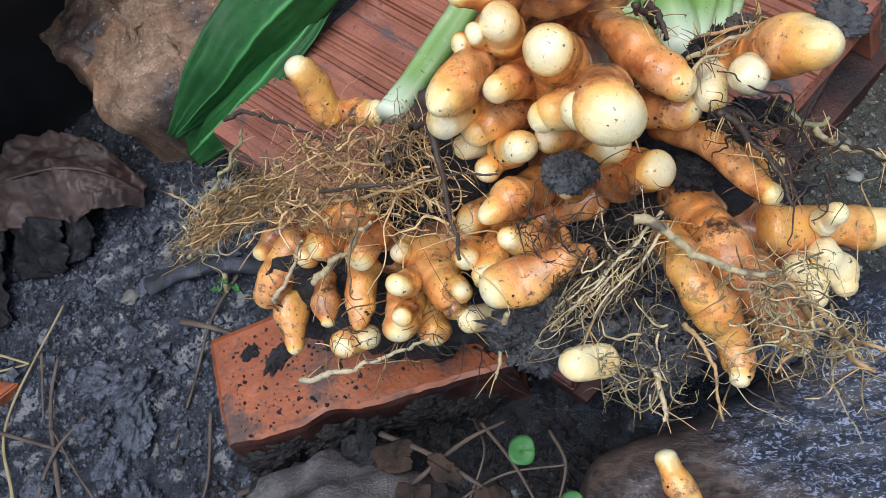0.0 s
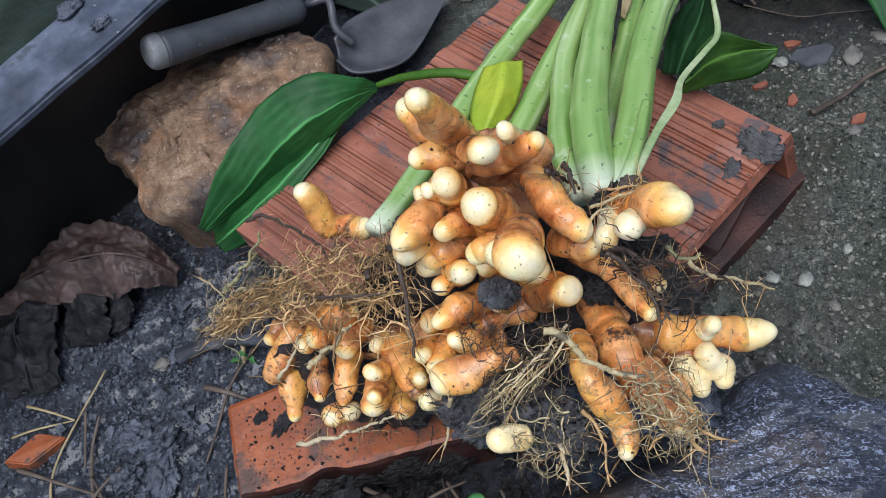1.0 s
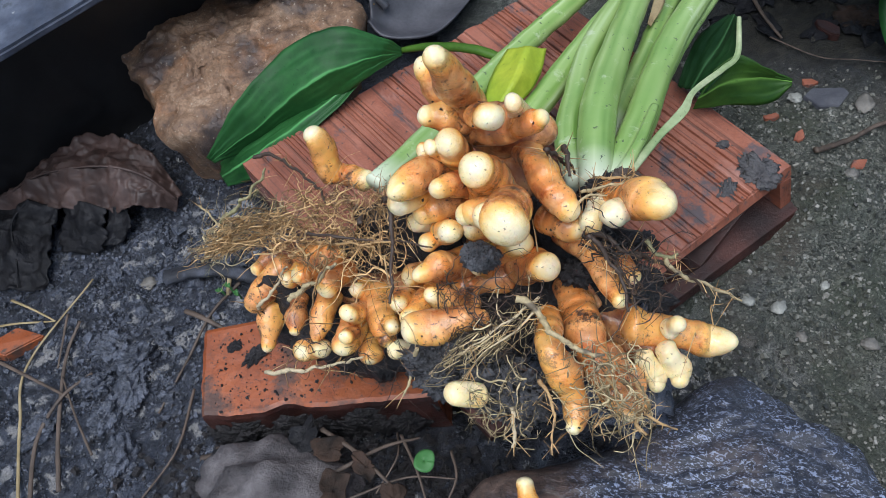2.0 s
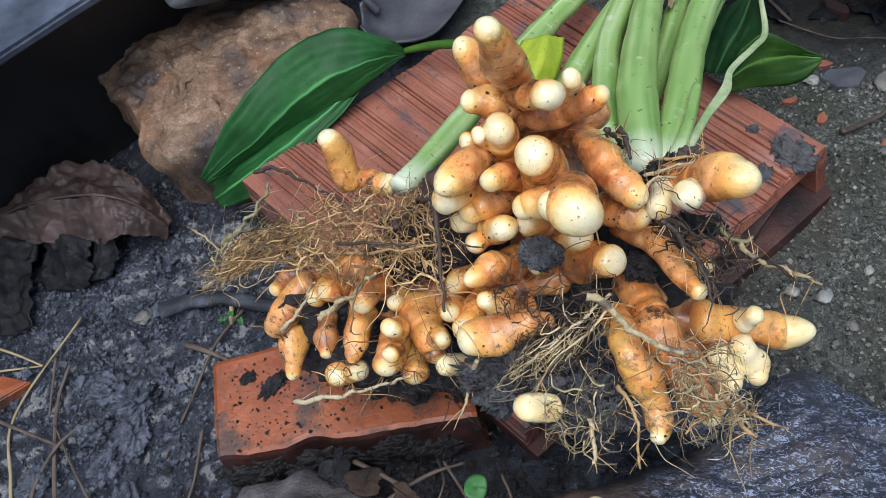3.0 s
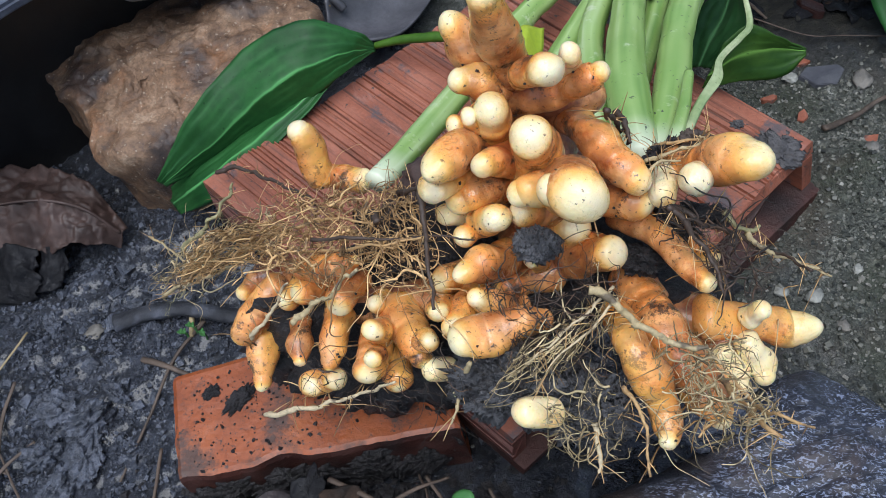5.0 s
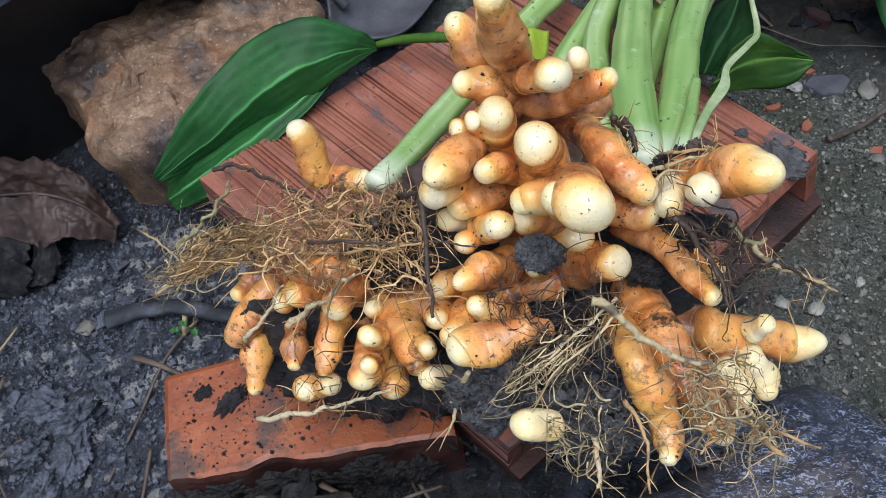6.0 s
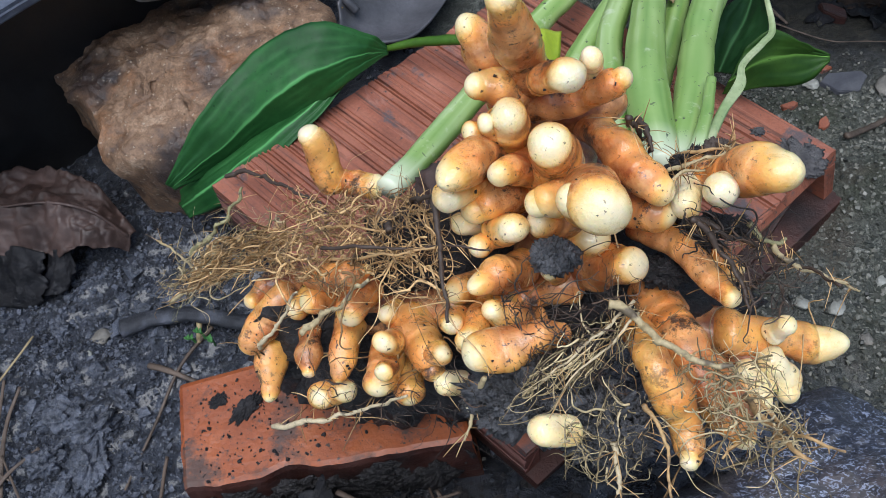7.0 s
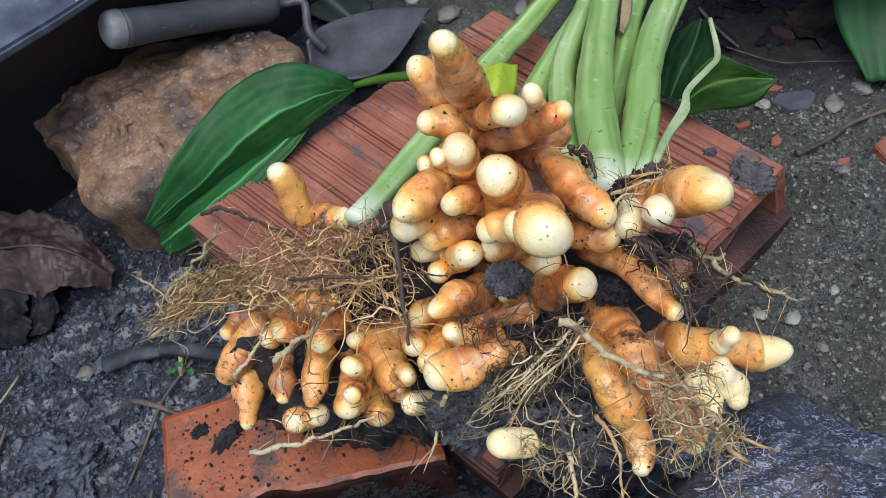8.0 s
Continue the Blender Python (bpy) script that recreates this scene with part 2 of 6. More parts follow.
def wet_wood_material():
    """Rotten wood, black and wet, sky glints painted as pale flecks, with brown fibre showing in patches."""
    m, nt, b = mat("wet_wood", 0.3, 0.6)
    co = nt.nodes.new("ShaderNodeTexCoord")
    mp = node(nt, "ShaderNodeMapping", Scale=(1.0, 1.7, 1.0), Rotation=(0, 0, 0.35))
    nt.links.new(co.outputs["Object"], mp.inputs[0])
    fib = node(nt, "ShaderNodeTexNoise", Scale=130.0, Detail=8.0, Roughness=0.75, Distortion=0.6)
    nt.links.new(mp.outputs[0], fib.inputs["Vector"])
    big = noise_node(nt, 16.0, 5)
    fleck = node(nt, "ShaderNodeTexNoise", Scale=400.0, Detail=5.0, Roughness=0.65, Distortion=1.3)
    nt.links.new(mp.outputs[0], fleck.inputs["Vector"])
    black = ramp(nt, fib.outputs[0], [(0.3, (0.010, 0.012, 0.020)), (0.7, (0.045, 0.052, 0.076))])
    # pale blue flecks in the base colour imitate sky reflected in the wet
    sky_glint = mix(nt, 1.0, ramp(nt, fleck.outputs[0], [(0.535, grey(0.0)), (0.585, grey(1.0))]), ramp(nt, noise_node(nt, 26.0, 5), [(0.36, grey(0.05)), (0.55, grey(1.0))]), "MULTIPLY")
    black = mix(nt, sky_glint, black, (0.36, 0.42, 0.58))
    brown = ramp(nt, fib.outputs[0], [(0.35, (0.02, 0.012, 0.010)), (0.65, (0.20, 0.13, 0.10))])
    sepw = nt.nodes.new("ShaderNodeSeparateXYZ")
    nt.links.new(co.outputs["Object"], sepw.inputs[0])
    ax = node(nt, "ShaderNodeMath")
    ax.operation = "MULTIPLY_ADD"
    nt.links.new(sepw.outputs["X"], ax.inputs[0])
    ax.inputs[1].default_value = -2.6
    nt.links.new(big, ax.inputs[2])
    nt.links.new(mix(nt, ramp(nt, ax.outputs[0], [(0.62, grey(0.0)), (0.80, grey(1.0))]), black, brown), b.inputs["Base Color"])
    nt.links.new(ramp(nt, noise_node(nt, 50.0, 5), [(0.4, grey(0.30)), (0.65, grey(0.55))]), b.inputs["Roughness"])
    b.inputs["Coat Weight"].default_value = 0.25
    b.inputs["Coat Roughness"].default_value = 0.2
    bump(nt, b, mix(nt, 0.5, fib.outputs[0], fleck.outputs[0]), 1.0, 0.004)
    return m


SOIL = soil_material()
TURMERIC = turmeric_material()
LEAF = leaf_material("leaf", (0.010, 0.055, 0.014), (0.025, 0.115, 0.028))
LEAF_PALE = leaf_material("leaf_pale", (0.03, 0.085, 0.010), (0.08, 0.17, 0.018))
LEAF_YELLOW = leaf_material("leaf_yellow", (0.25, 0.38, 0.03), (0.47, 0.51, 0.05), 0.4, False)
LEAF_MID = leaf_material("leaf_mid", (0.008, 0.038, 0.008), (0.045, 0.110, 0.012))
LEAF_DARK = leaf_material("leaf_dark", (0.006, 0.026, 0.008), (0.014, 0.056, 0.016))
LEAF_DULL = leaf_material("leaf_dull", (0.016, 0.028, 0.022), (0.04, 0.062, 0.048), 0.6)
LEAF_STRAW = leaf_material("leaf_straw", (0.22, 0.33, 0.13), (0.50, 0.54, 0.33), 0.5, False)
STEM = stem_material()
ROOT = root_material("root", (0.35, 0.20, 0.078), (0.66, 0.43, 0.20))
ROOT_PALE = root_material("root_pale", (0.34, 0.26, 0.13), (0.62, 0.50, 0.29))
ROOT_CREAM = root_material("root_cream", (0.45, 0.33, 0.18), (0.72, 0.62, 0.42))
ROOT_GREEN = root_material("root_green", (0.20, 0.19, 0.085), (0.42, 0.38, 0.20))
ROOT_DARK = root_material("root_dark", (0.022, 0.018, 0.016), (0.10, 0.062, 0.042))
CLUMP_SOIL = mottled("clump_soil", [(0.040, 0.041, 0.045), (0.105, 0.106, 0.114), (0.20, 0.20, 0.212)], 150.0, (0.35, 0.7), 620.0, 1.0, 0.004, specks=(420.0, (0.03, 0.028, 0.026), 0.60))
MUD_WET = mottled("mud_wet", [(0.012, 0.011, 0.012), (0.040, 0.036, 0.038)], 120.0, (0.35, 0.7), 420.0, 1.0, 0.004)
MUD_DRY = mottled("mud_dry", [(0.055, 0.052, 0.055), (0.125, 0.118, 0.118)], 160.0, (0.4, 0.8), 520.0, 1.0, 0.002)
MUD = mottled("mud", [(0.026, 0.030, 0.038), (0.135, 0.150, 0.190)], 130.0, (0.14, 0.40), 300.0, 1.0, 0.0030)
def stained(m, scale, stain, lo, hi):
    """Lay dried mud over a finished surface in ragged patches."""
    nt = m.node_tree
    b = nt.nodes["Principled BSDF"]
    old = b.inputs["Base Color"].links[0].from_socket
    fac = ramp(nt, noise_node(nt, scale, 9, 0.72), [(lo, grey(0.0)), (hi, grey(0.9))])
    nt.links.new(mix(nt, fac, old, stain), b.inputs["Base Color"])
    return m


CLAY = mottled("clay", [(0.19, 0.058, 0.033), (0.31, 0.100, 0.056), (0.40, 0.150, 0.094)], 22.0, (0.4, 0.75), 700.0, 0.5, 0.0007,
               specks=(210.0, (0.05, 0.035, 0.032), 0.645))
CLAY_ORANGE = mottled("clay_orange", [(0.23, 0.055, 0.017), (0.34, 0.088, 0.028), (0.40, 0.120, 0.044)], 30.0, (0.32, 0.6), 500.0, 0.4, 0.0006,
                      specks=(230.0, (0.04, 0.025, 0.02), 0.64))


def streaked(m):
    """Dusty and dirty streaks along the combing of a clay brick."""
    nt = m.node_tree
    b = nt.nodes["Principled BSDF"]
    old = b.inputs["Base Color"].links[0].from_socket
    co = nt.nodes["Texture Coordinate"]
    for size, col, lo, hi in (((5.0, 330.0, 40.0), (0.46, 0.22, 0.15), 0.58, 0.70), ((7.0, 260.0, 50.0), (0.050, 0.024, 0.018), 0.525, 0.63), ((14.0, 30.0, 30.0), (0.42, 0.24, 0.20), 0.55, 0.72)):
        mp = node(nt, "ShaderNodeMapping", Scale=size)
        nt.links.new(co.outputs["Object"], mp.inputs[0])
        n = node(nt, "ShaderNodeTexNoise", Scale=1.0, Detail=7.0, Roughness=0.7, Distortion=0.3)
        nt.links.new(mp.outputs[0], n.inputs["Vector"])
        old = mix(nt, ramp(nt, n.outputs["Fac"], [(lo, grey(0.0)), (hi, grey(0.75))]), old, col)
    nt.links.new(old, b.inputs["Base Color"])
    return m


# darker copies of the clay: wetness and shade both put into the colour
CLAY_WET_SHADED = mottled("clay_wet_shaded", [(0.016, 0.006, 0.005), (0.045, 0.014, 0.010), (0.085, 0.028, 0.020)], 40.0, (0.4, 0.7), 600.0, 0.6, 0.001)
CLAY_DAMP_SHADED = mottled("clay_damp_shaded", [(0.06, 0.022, 0.017), (0.13, 0.045, 0.034), (0.21, 0.08, 0.062)], 40.0, (0.35, 0.7), 600.0, 0.6, 0.001, specks=(210.0, (0.04, 0.03, 0.027), 0.62))
CLAY = streaked(CLAY)
CLAY = stained(CLAY, 30.0, (0.070, 0.064, 0.070), 0.545, 0.62)
CLAY_ORANGE = stained(CLAY_ORANGE, 34.0, (0.055, 0.036, 0.030), 0.50, 0.60)
CLAY_ORANGE = stained(CLAY_ORANGE, 260.0, (0.05, 0.035, 0.03), 0.58, 0.63)


def stone_material():
    """Weathered sandstone: rusty and tan patches, coarse grains, dark wet stains and small bright crystals."""
    m, nt, b = mat("stone", 0.6, 0.5)
    broad = noise_node(nt, 17.0, 6, 0.62, 0.3)
    patch = noise_node(nt, 60.0, 6, 0.68)
    grain = node(nt, "ShaderNodeTexVoronoi", Scale=900.0, Randomness=1.0)
    nt.links.new(nt.nodes["Texture Coordinate"].outputs["Object"], grain.inputs["Vector"])
    pick = nt.nodes.new("ShaderNodeSeparateColor")
    nt.links.new(grain.outputs["Color"], pick.inputs[0])
    col = ramp(nt, patch, [(0.30, (0.075, 0.045, 0.032)), (0.45, (0.18, 0.105, 0.062)), (0.56, (0.27, 0.165, 0.100)), (0.70, (0.40, 0.28, 0.19))])
    rust = ramp(nt, noise_node(nt, 36.0, 5, 0.6), [(0.50, grey(0.0)), (0.64, grey(0.7))])
    col = mix(nt, rust, col, (0.27, 0.125, 0.055))
    col = mix(nt, 0.5, col, ramp(nt, pick.outputs[0], [(0.0, grey(0.30)), (0.5, grey(0.75)), (0.93, grey(1.0))]), "MULTIPLY")
    stain = ramp(nt, broad, [(0.47, grey(0.0)), (0.60, grey(0.85))])
    col = mix(nt, stain, col, (0.035, 0.030, 0.031))
    shine = ramp(nt, pick.outputs[1], [(0.975, grey(0.0)), (0.985, grey(0.6))])
    col = mix(nt, shine, col, (0.42, 0.35, 0.27))
    nt.links.new(col, b.inputs["Base Color"])
    nt.links.new(mix(nt, stain, ramp(nt, patch, [(0.35, grey(0.45)), (0.65, grey(0.8))]), grey(0.25)), b.inputs["Roughness"])
    bump(nt, b, mix(nt, 0.12, mix(nt, 0.5, patch, noise_node(nt, 420.0, 5, 0.7)), grain.outputs["Distance"], "SUBTRACT"), 0.8, 0.0022)
    return m


STONE = stone_material()
STONE_GREY = mottled("stone_grey", [(0.035, 0.030, 0.031), (0.10, 0.088, 0.089), (0.19, 0.172, 0.172)], 60.0, (0.4, 0.8), 420.0, 0.9, 0.002)
PEBBLE = mottled("pebble", [(0.10, 0.095, 0.085), (0.24, 0.22, 0.19)], 60.0, (0.4, 0.8), 800.0, 0.5, 0.001)
WHITE_STONE = mottled("white_stone", [(0.16, 0.165, 0.145), (0.40, 0.40, 0.36)], 90.0, (0.5, 0.8), 900.0, 0.4, 0.0006)
WET_WOOD = wet_wood_material()


def grit_material():
    """Loose grains, each of its own grey."""
    m, nt, b = mat("loose_grit", 0.55)
    geo = nt.nodes.new("ShaderNodeNewGeometry")
    tone = ramp(nt, geo.outputs["Random Per Island"], [(0.0, (0.022, 0.024, 0.021)), (0.35, (0.07, 0.073, 0.06)), (0.7, (0.15, 0.15, 0.125)), (0.95, (0.20, 0.195, 0.165)), (1.0, (0.30, 0.29, 0.26))])
    tone = mix(nt, 0.5, tone, ramp(nt, noise_node(nt, 900.0, 3, 0.7), [(0.3, grey(0.45)), (0.65, grey(1.0))]), "MULTIPLY")
    nt.links.new(tone, b.inputs["Base Color"])
    return m


GRIT = grit_material()
BLACK = mottled("black_plastic", [(0.008, 0.008, 0.009), (0.014, 0.014, 0.015)], 40.0, (0.3, 0.5), 500.0, 0.2, 0.0004)
# the paler blue patches paint sky reflections on the wet rim
RIM = mottled("wet_rim_sheen", [(0.028, 0.034, 0.049), (0.066, 0.076, 0.104), (0.15, 0.17, 0.215)], 34.0, (0.3, 0.6), 260.0, 0.25, 0.0006, specks=(170.0, (0.25, 0.26, 0.27), 0.70))
TROUGH_SLIME = mottled("trough_slime", [(0.003, 0.006, 0.004), (0.010, 0.018, 0.011), (0.028, 0.040, 0.030)], 14.0, (0.35, 0.7), 180.0, 0.6, 0.003, 0.2)
RIM = stained(RIM, 34.0, (0.05, 0.055, 0.065), 0.58, 0.64)
RUBBER = mottled("handle_grey", [(0.05, 0.054, 0.062), (0.085, 0.089, 0.10)], 50.0, (0.45, 0.7), 600.0, 0.3, 0.0005, specks=(300.0, (0.26, 0.26, 0.27), 0.70))
WORN_CAP = mottled("worn_cap", [(0.14, 0.145, 0.15), (0.26, 0.26, 0.265)], 90.0, (0.5, 0.8), 600.0, 0.5, 0.0008)
IRON = mottled("iron", [(0.05, 0.052, 0.06), (0.10, 0.10, 0.115)], 45.0, (0.35, 0.6), 400.0, 0.3, 0.0005, specks=(75.0, (0.42, 0.26, 0.04), 0.70))
DEAD_LEAF = mottled("dead_leaf", [(0.018, 0.010, 0.008), (0.046, 0.025, 0.020), (0.105, 0.064, 0.054)], 34.0, (0.5, 0.8), 300.0, 0.4, 0.001)
DARK_LEAF = mottled("dark_leaf", [(0.004, 0.004, 0.005), (0.014, 0.014, 0.017)], 60.0, (0.35, 0.8), 300.0, 0.6, 0.002, 0.25)
BROWN_LITTER = mottled("brown_litter", [(0.012, 0.009, 0.007), (0.045, 0.028, 0.02), (0.075, 0.045, 0.032)], 70.0, (0.6, 0.9), 400.0, 0.7, 0.0015, 0.25)
STRAW = mottled("straw", [(0.20, 0.14, 0.06), (0.42, 0.33, 0.18)], 60.0, (0.5, 0.8), 900.0, 0.3, 0.0005)
TWIG = mottled("twig", [(0.045, 0.032, 0.024), (0.14, 0.10, 0.075)], 70.0, (0.5, 0.8), 900.0, 0.5, 0.0006)
BLACK_STICK = mottled("black_stick", [(0.008, 0.009, 0.012), (0.03, 0.033, 0.042), (0.10, 0.11, 0.14)], 60.0, (0.35, 0.7), 700.0, 0.7, 0.0012)
SLATE = mottled("slate", [(0.05, 0.052, 0.065), (0.085, 0.088, 0.10)], 60.0, (0.3, 0.55), 600.0, 0.4, 0.0006)
CLOVER = leaf_material("clover", (0.045, 0.15, 0.045), (0.08, 0.235, 0.07), 0.45)


# ---- mesh helpers ----
def mesh_object(name, verts, faces, material, parent=None, smooth=True, attrs=None):
    me = bpy.data.meshes.new(name)
    me.from_pydata([tuple(v) for v in verts], [], faces)
    if smooth:
        me.polygons.foreach_set("use_smooth", [True] * len(me.polygons))
    for key, values in (attrs or {}).items():
        me.attributes.new(key, "FLOAT", "POINT").data.foreach_set("value", [float(v) for v in values])
    me.materials.append(material)
    me.update()
    ob = new(name, me)
    ob.parent = parent
    return ob


def thing(name, at, label, category, group=""):
    ob = new(name)
    ob.empty_display_size = 0.02
    ob.location = at
    bpy.context.view_layer.update()
    return tagged(ob, label, category, group)


def local(parent, verts):
    """World places as places in a thing that is only shifted."""
    o = Vector(parent.location) if parent else Vector()
    return [Vector(v) - o for v in verts]


def spline(pts, n):
    """n + 1 places along a Catmull-Rom curve through pts, as numpy rows."""
    p = np.array(pts, float)
    if p.ndim == 1:
        p = p[:, None]
    p = np.vstack([2 * p[0] - p[1], p, 2 * p[-1] - p[-2]])
    out = []
    segs = len(p) - 3
    for i in range(n + 1):
        u = i / n * segs
        k = min(int(u), segs - 1)
        t = u - k
        a, b, c, d = p[k], p[k + 1], p[k + 2], p[k + 3]
        out.append(0.5 * (2 * b + (c - a) * t + (2 * a - 5 * b + 4 * c - d) * t * t + (3 * b - a - 3 * c + d) * t ** 3))
    return np.array(out)


def frames_along(c):
    """Two unit vectors across the curve at each of its places, carried along without twist."""
    tang = np.gradient(c, axis=0)
    tang /= np.linalg.norm(tang, axis=1)[:, None] + 1e-12
    side = np.cross(tang[0], (0.3, 0.2, 1.0))
    if np.linalg.norm(side) < 0.1:
        side = np.cross(tang[0], (1.0, 0.3, 0.0))
    sides = []
    for t in tang:
        side = side - t * (side @ t)
        side /= np.linalg.norm(side) + 1e-12
        sides.append(side)
    sides = np.array(sides)
    return tang, sides, np.cross(tang, sides)


def tube(c, r, seg, flat=1.0, wobble=0.0, seed=0.0):
    """Vertices and faces of a closed tube round the curve c with radii r."""
    tang, s, b = frames_along(c)
    verts, faces = [], []
    n = len(c)
    for i in range(n):
        for k in range(seg):
            a = 2 * math.pi * k / seg
            rr = r[i]
            d = s[i] * math.cos(a) + b[i] * math.sin(a) * flat
            if wobble:
                q = Vector(c[i] + d * rr) * (0.55 / max(r)) + Vector((seed, 0, 0))
                rr *= 1 + wobble * noise.noise(q)
            verts.append(c[i] + d * rr)
    for i in range(n - 1):
        for k in range(seg):
            k2 = (k + 1) % seg
            faces.append((i * seg + k, i * seg + k2, (i + 1) * seg + k2, (i + 1) * seg + k))
    faces.append(tuple(range(seg))[::-1])
    faces.append(tuple(range((n - 1) * seg, n * seg)))
    return verts, faces


COUNT = [0]
HAIRS = {}
HAIRY = ("turmeric_rhizome", "turmeric_rhizome.001", "turmeric_plant")
SKIN = []
LAST = {}


def finger(parent, name, pts, radii, cream):
    """A rhizome finger: a ringed, rounded tube from its root (first place) to its tip."""
    COUNT[0] += 1
    rnd = random.Random(COUNT[0])
    n = 16 + 12 * len(pts)
    c = spline(pts, n)
    r = np.maximum(spline(radii, n)[:, 0], 0.001)
    # rounded ends
    t1 = c[-1] - c[-2]
    t1 /= np.linalg.norm(t1)
    t0 = c[0] - c[1]
    t0 /= np.linalg.norm(t0)
    caps = [0.25, 0.48, 0.68, 0.84, 0.95, 1.0]
    blunt = rnd.choice((1.75, 1.9, 2.0, 2.1, 2.3))
    reach = rnd.uniform(0.85, 1.2) if blunt > 1.8 else rnd.uniform(1.2, 1.45)
    end = [(c[-1] + t1 * r[-1] * reach * u, r[-1] * max(0.0, 1 - u ** blunt) ** (1 / blunt) + 0.00015) for u in caps]
    beg = [(c[0] + t0 * r[0] * 0.7 * u, r[0] * math.sqrt(max(0.0, 1 - u * u)) + 0.00015) for u in caps]
    cc = np.array([q for q, _ in beg[::-1]] + list(c) + [q for q, _ in end])
    rr = np.array([q for _, q in beg[::-1]] + list(r) + [q for _, q in end])
    run = np.concatenate([[0], np.cumsum(np.linalg.norm(np.diff(cc, axis=0), axis=1))])
    # segments that swell and step down at the leaf scars
    step = rnd.uniform(0.006, 0.011)
    ph = rnd.random()
    fade = np.clip((run[-1] - run) / (1.1 * max(r)), 0, 1)
    u = (run / step + ph) % 1.0
    amp = np.array([0.4 + 1.2 * rnd.random() for _ in range(200)])[(run / step + ph).astype(int)]
    rr = rr * (1 + fade * 0.040 * amp * (np.where(u < 0.85, np.sin(np.pi * 0.5 * u / 0.85) ** 1.5, (1 - u) / 0.15) - 0.45))
    seg = 24
    verts, faces = tube(cc, rr, seg, rnd.uniform(0.88, 1.0), 0.38, COUNT[0] * 3.7)
    white = cream >= 3 and parent is not lower_clump
    cream = min(cream, 2.4) * (0.55 if parent is not lower_clump else 0.34)
    length = cream * 2.3 * float(np.mean(radii)) + 1e-6
    tipv = np.clip(1 - (run[-1] - run) / length, 0, 1) if cream > 0 else np.zeros(len(run))
    tipv = 0.33 + 0.59 * tipv if cream > 0 else tipv + 0.26
    if white:
        tipv = np.maximum(tipv, 0.90)
    # bodies are coloured darker: soil, and the shade in gaps between fingers
    if name == "rhizome_body":
        tipv = tipv * 0.3
    # the pale part sits to one side of the tip
    side = rnd.uniform(0, 6.28)
    lean = np.repeat(tipv, seg)
    lean = np.clip(lean + 0.22 * np.tile(np.cos(np.arange(seg) * 2 * math.pi / seg - side), len(run)) * np.repeat(np.minimum(1, rr / max(r)), seg) * (lean > 0.3), 0, 1)
    if white:
        lean = np.maximum(lean, 0.86)
    for _ in range(26):
        i = rnd.randrange(len(verts))
        if tipv[i // seg] < 0.5 or rnd.random() < 0.05:
            SKIN.append(tuple(verts[i]))
    if name == "finger" and parent.name in HAIRY:
        hv, hf = HAIRS.setdefault(parent.name, (parent, [], []))[1:]
        for _ in range(2 if parent.name != "turmeric_plant" else 2 if pts[0][2] < 0.172 else 0):
            i = rnd.randrange(8, len(cc) - 8) * seg + rnd.randrange(seg)
            p = np.array(verts[i])
            d = p - cc[i // seg]
            d = d / np.linalg.norm(d) + np.array([rnd.gauss(0, 0.5) for _ in range(3)])
            ln = rnd.uniform(0.005, 0.016)
            bend = np.array([rnd.gauss(0, 0.9) for _ in range(3)]) * ln
            tv, tf = tube(spline([p, p + d * ln * 0.4, p + d * ln * 0.6 + bend * 0.6, p + d * ln * 0.8 + bend - np.array([0, 0, 0.3 * ln])], 8), np.linspace(0.0004, 0.00015, 9), 4)
            o = len(hv)
            hv += tv
            hf += [tuple(k + o for k in fc) for fc in tf]
    holder = LAST.get(parent.name, parent) if name == "bud" else parent
    ob = mesh_object(name, local(parent, verts), faces, TURMERIC, holder, attrs={"tip": lean, "run": np.repeat(run, seg)})
    if name == "finger":
        LAST[parent.name] = ob
    return ob




def root(parent, name, pts, r, material):
    """One thick root; its fine side hairs are kept for one mesh a clump."""
    COUNT[0] += 1
    r *= 0.8
    c = spline(pts, 12 * len(pts))
    rnd = random.Random(COUNT[0])
    for i in range(len(c)):
        q = Vector(c[i]) * 130 + Vector((COUNT[0], 0, 0))
        c[i] += np.array([noise.noise(q), noise.noise(q + Vector((7, 0, 0))), noise.noise(q + Vector((0, 7, 0)))]) * r * 1.6
        c[i] += np.array([noise.noise(q * 3.1), noise.noise(q * 3.1 + Vector((7, 0, 0))), noise.noise(q * 3.1 + Vector((0, 7, 0)))]) * r * 0.5
    taper = np.linspace(1.1, 0.5, len(c)) * r * [rnd.uniform(0.85, 1.15) for _ in c]
    verts, faces = tube(c, taper, 10, 1.0, 0.35, COUNT[0])
    hv, hf = HAIRS.setdefault(parent.name, (parent, [], []))[1:]
    for _ in range(int(len(c) * 0.45)):
        i = rnd.randrange(3, len(c) - 2)
        d = np.array([rnd.gauss(0, 1), rnd.gauss(0, 1), rnd.gauss(-0.3, 0.4)])
        d /= np.linalg.norm(d)
        ln = rnd.uniform(0.002, 0.007)
        bend = np.array([rnd.gauss(0, 0.7) for _ in range(3)]) * ln
        tv, tf = tube(spline([c[i], c[i] + d * ln * 0.5 + bend * 0.5, c[i] + d * ln + bend - np.array([0, 0, 0.2 * ln])], 6), np.linspace(0.00024, 0.00010, 7), 4)
        o = len(hv)
        hv += tv
        hf += [tuple(k + o for k in fc) for fc in tf]
    return mesh_object(name, local(parent, verts), faces, material, parent)


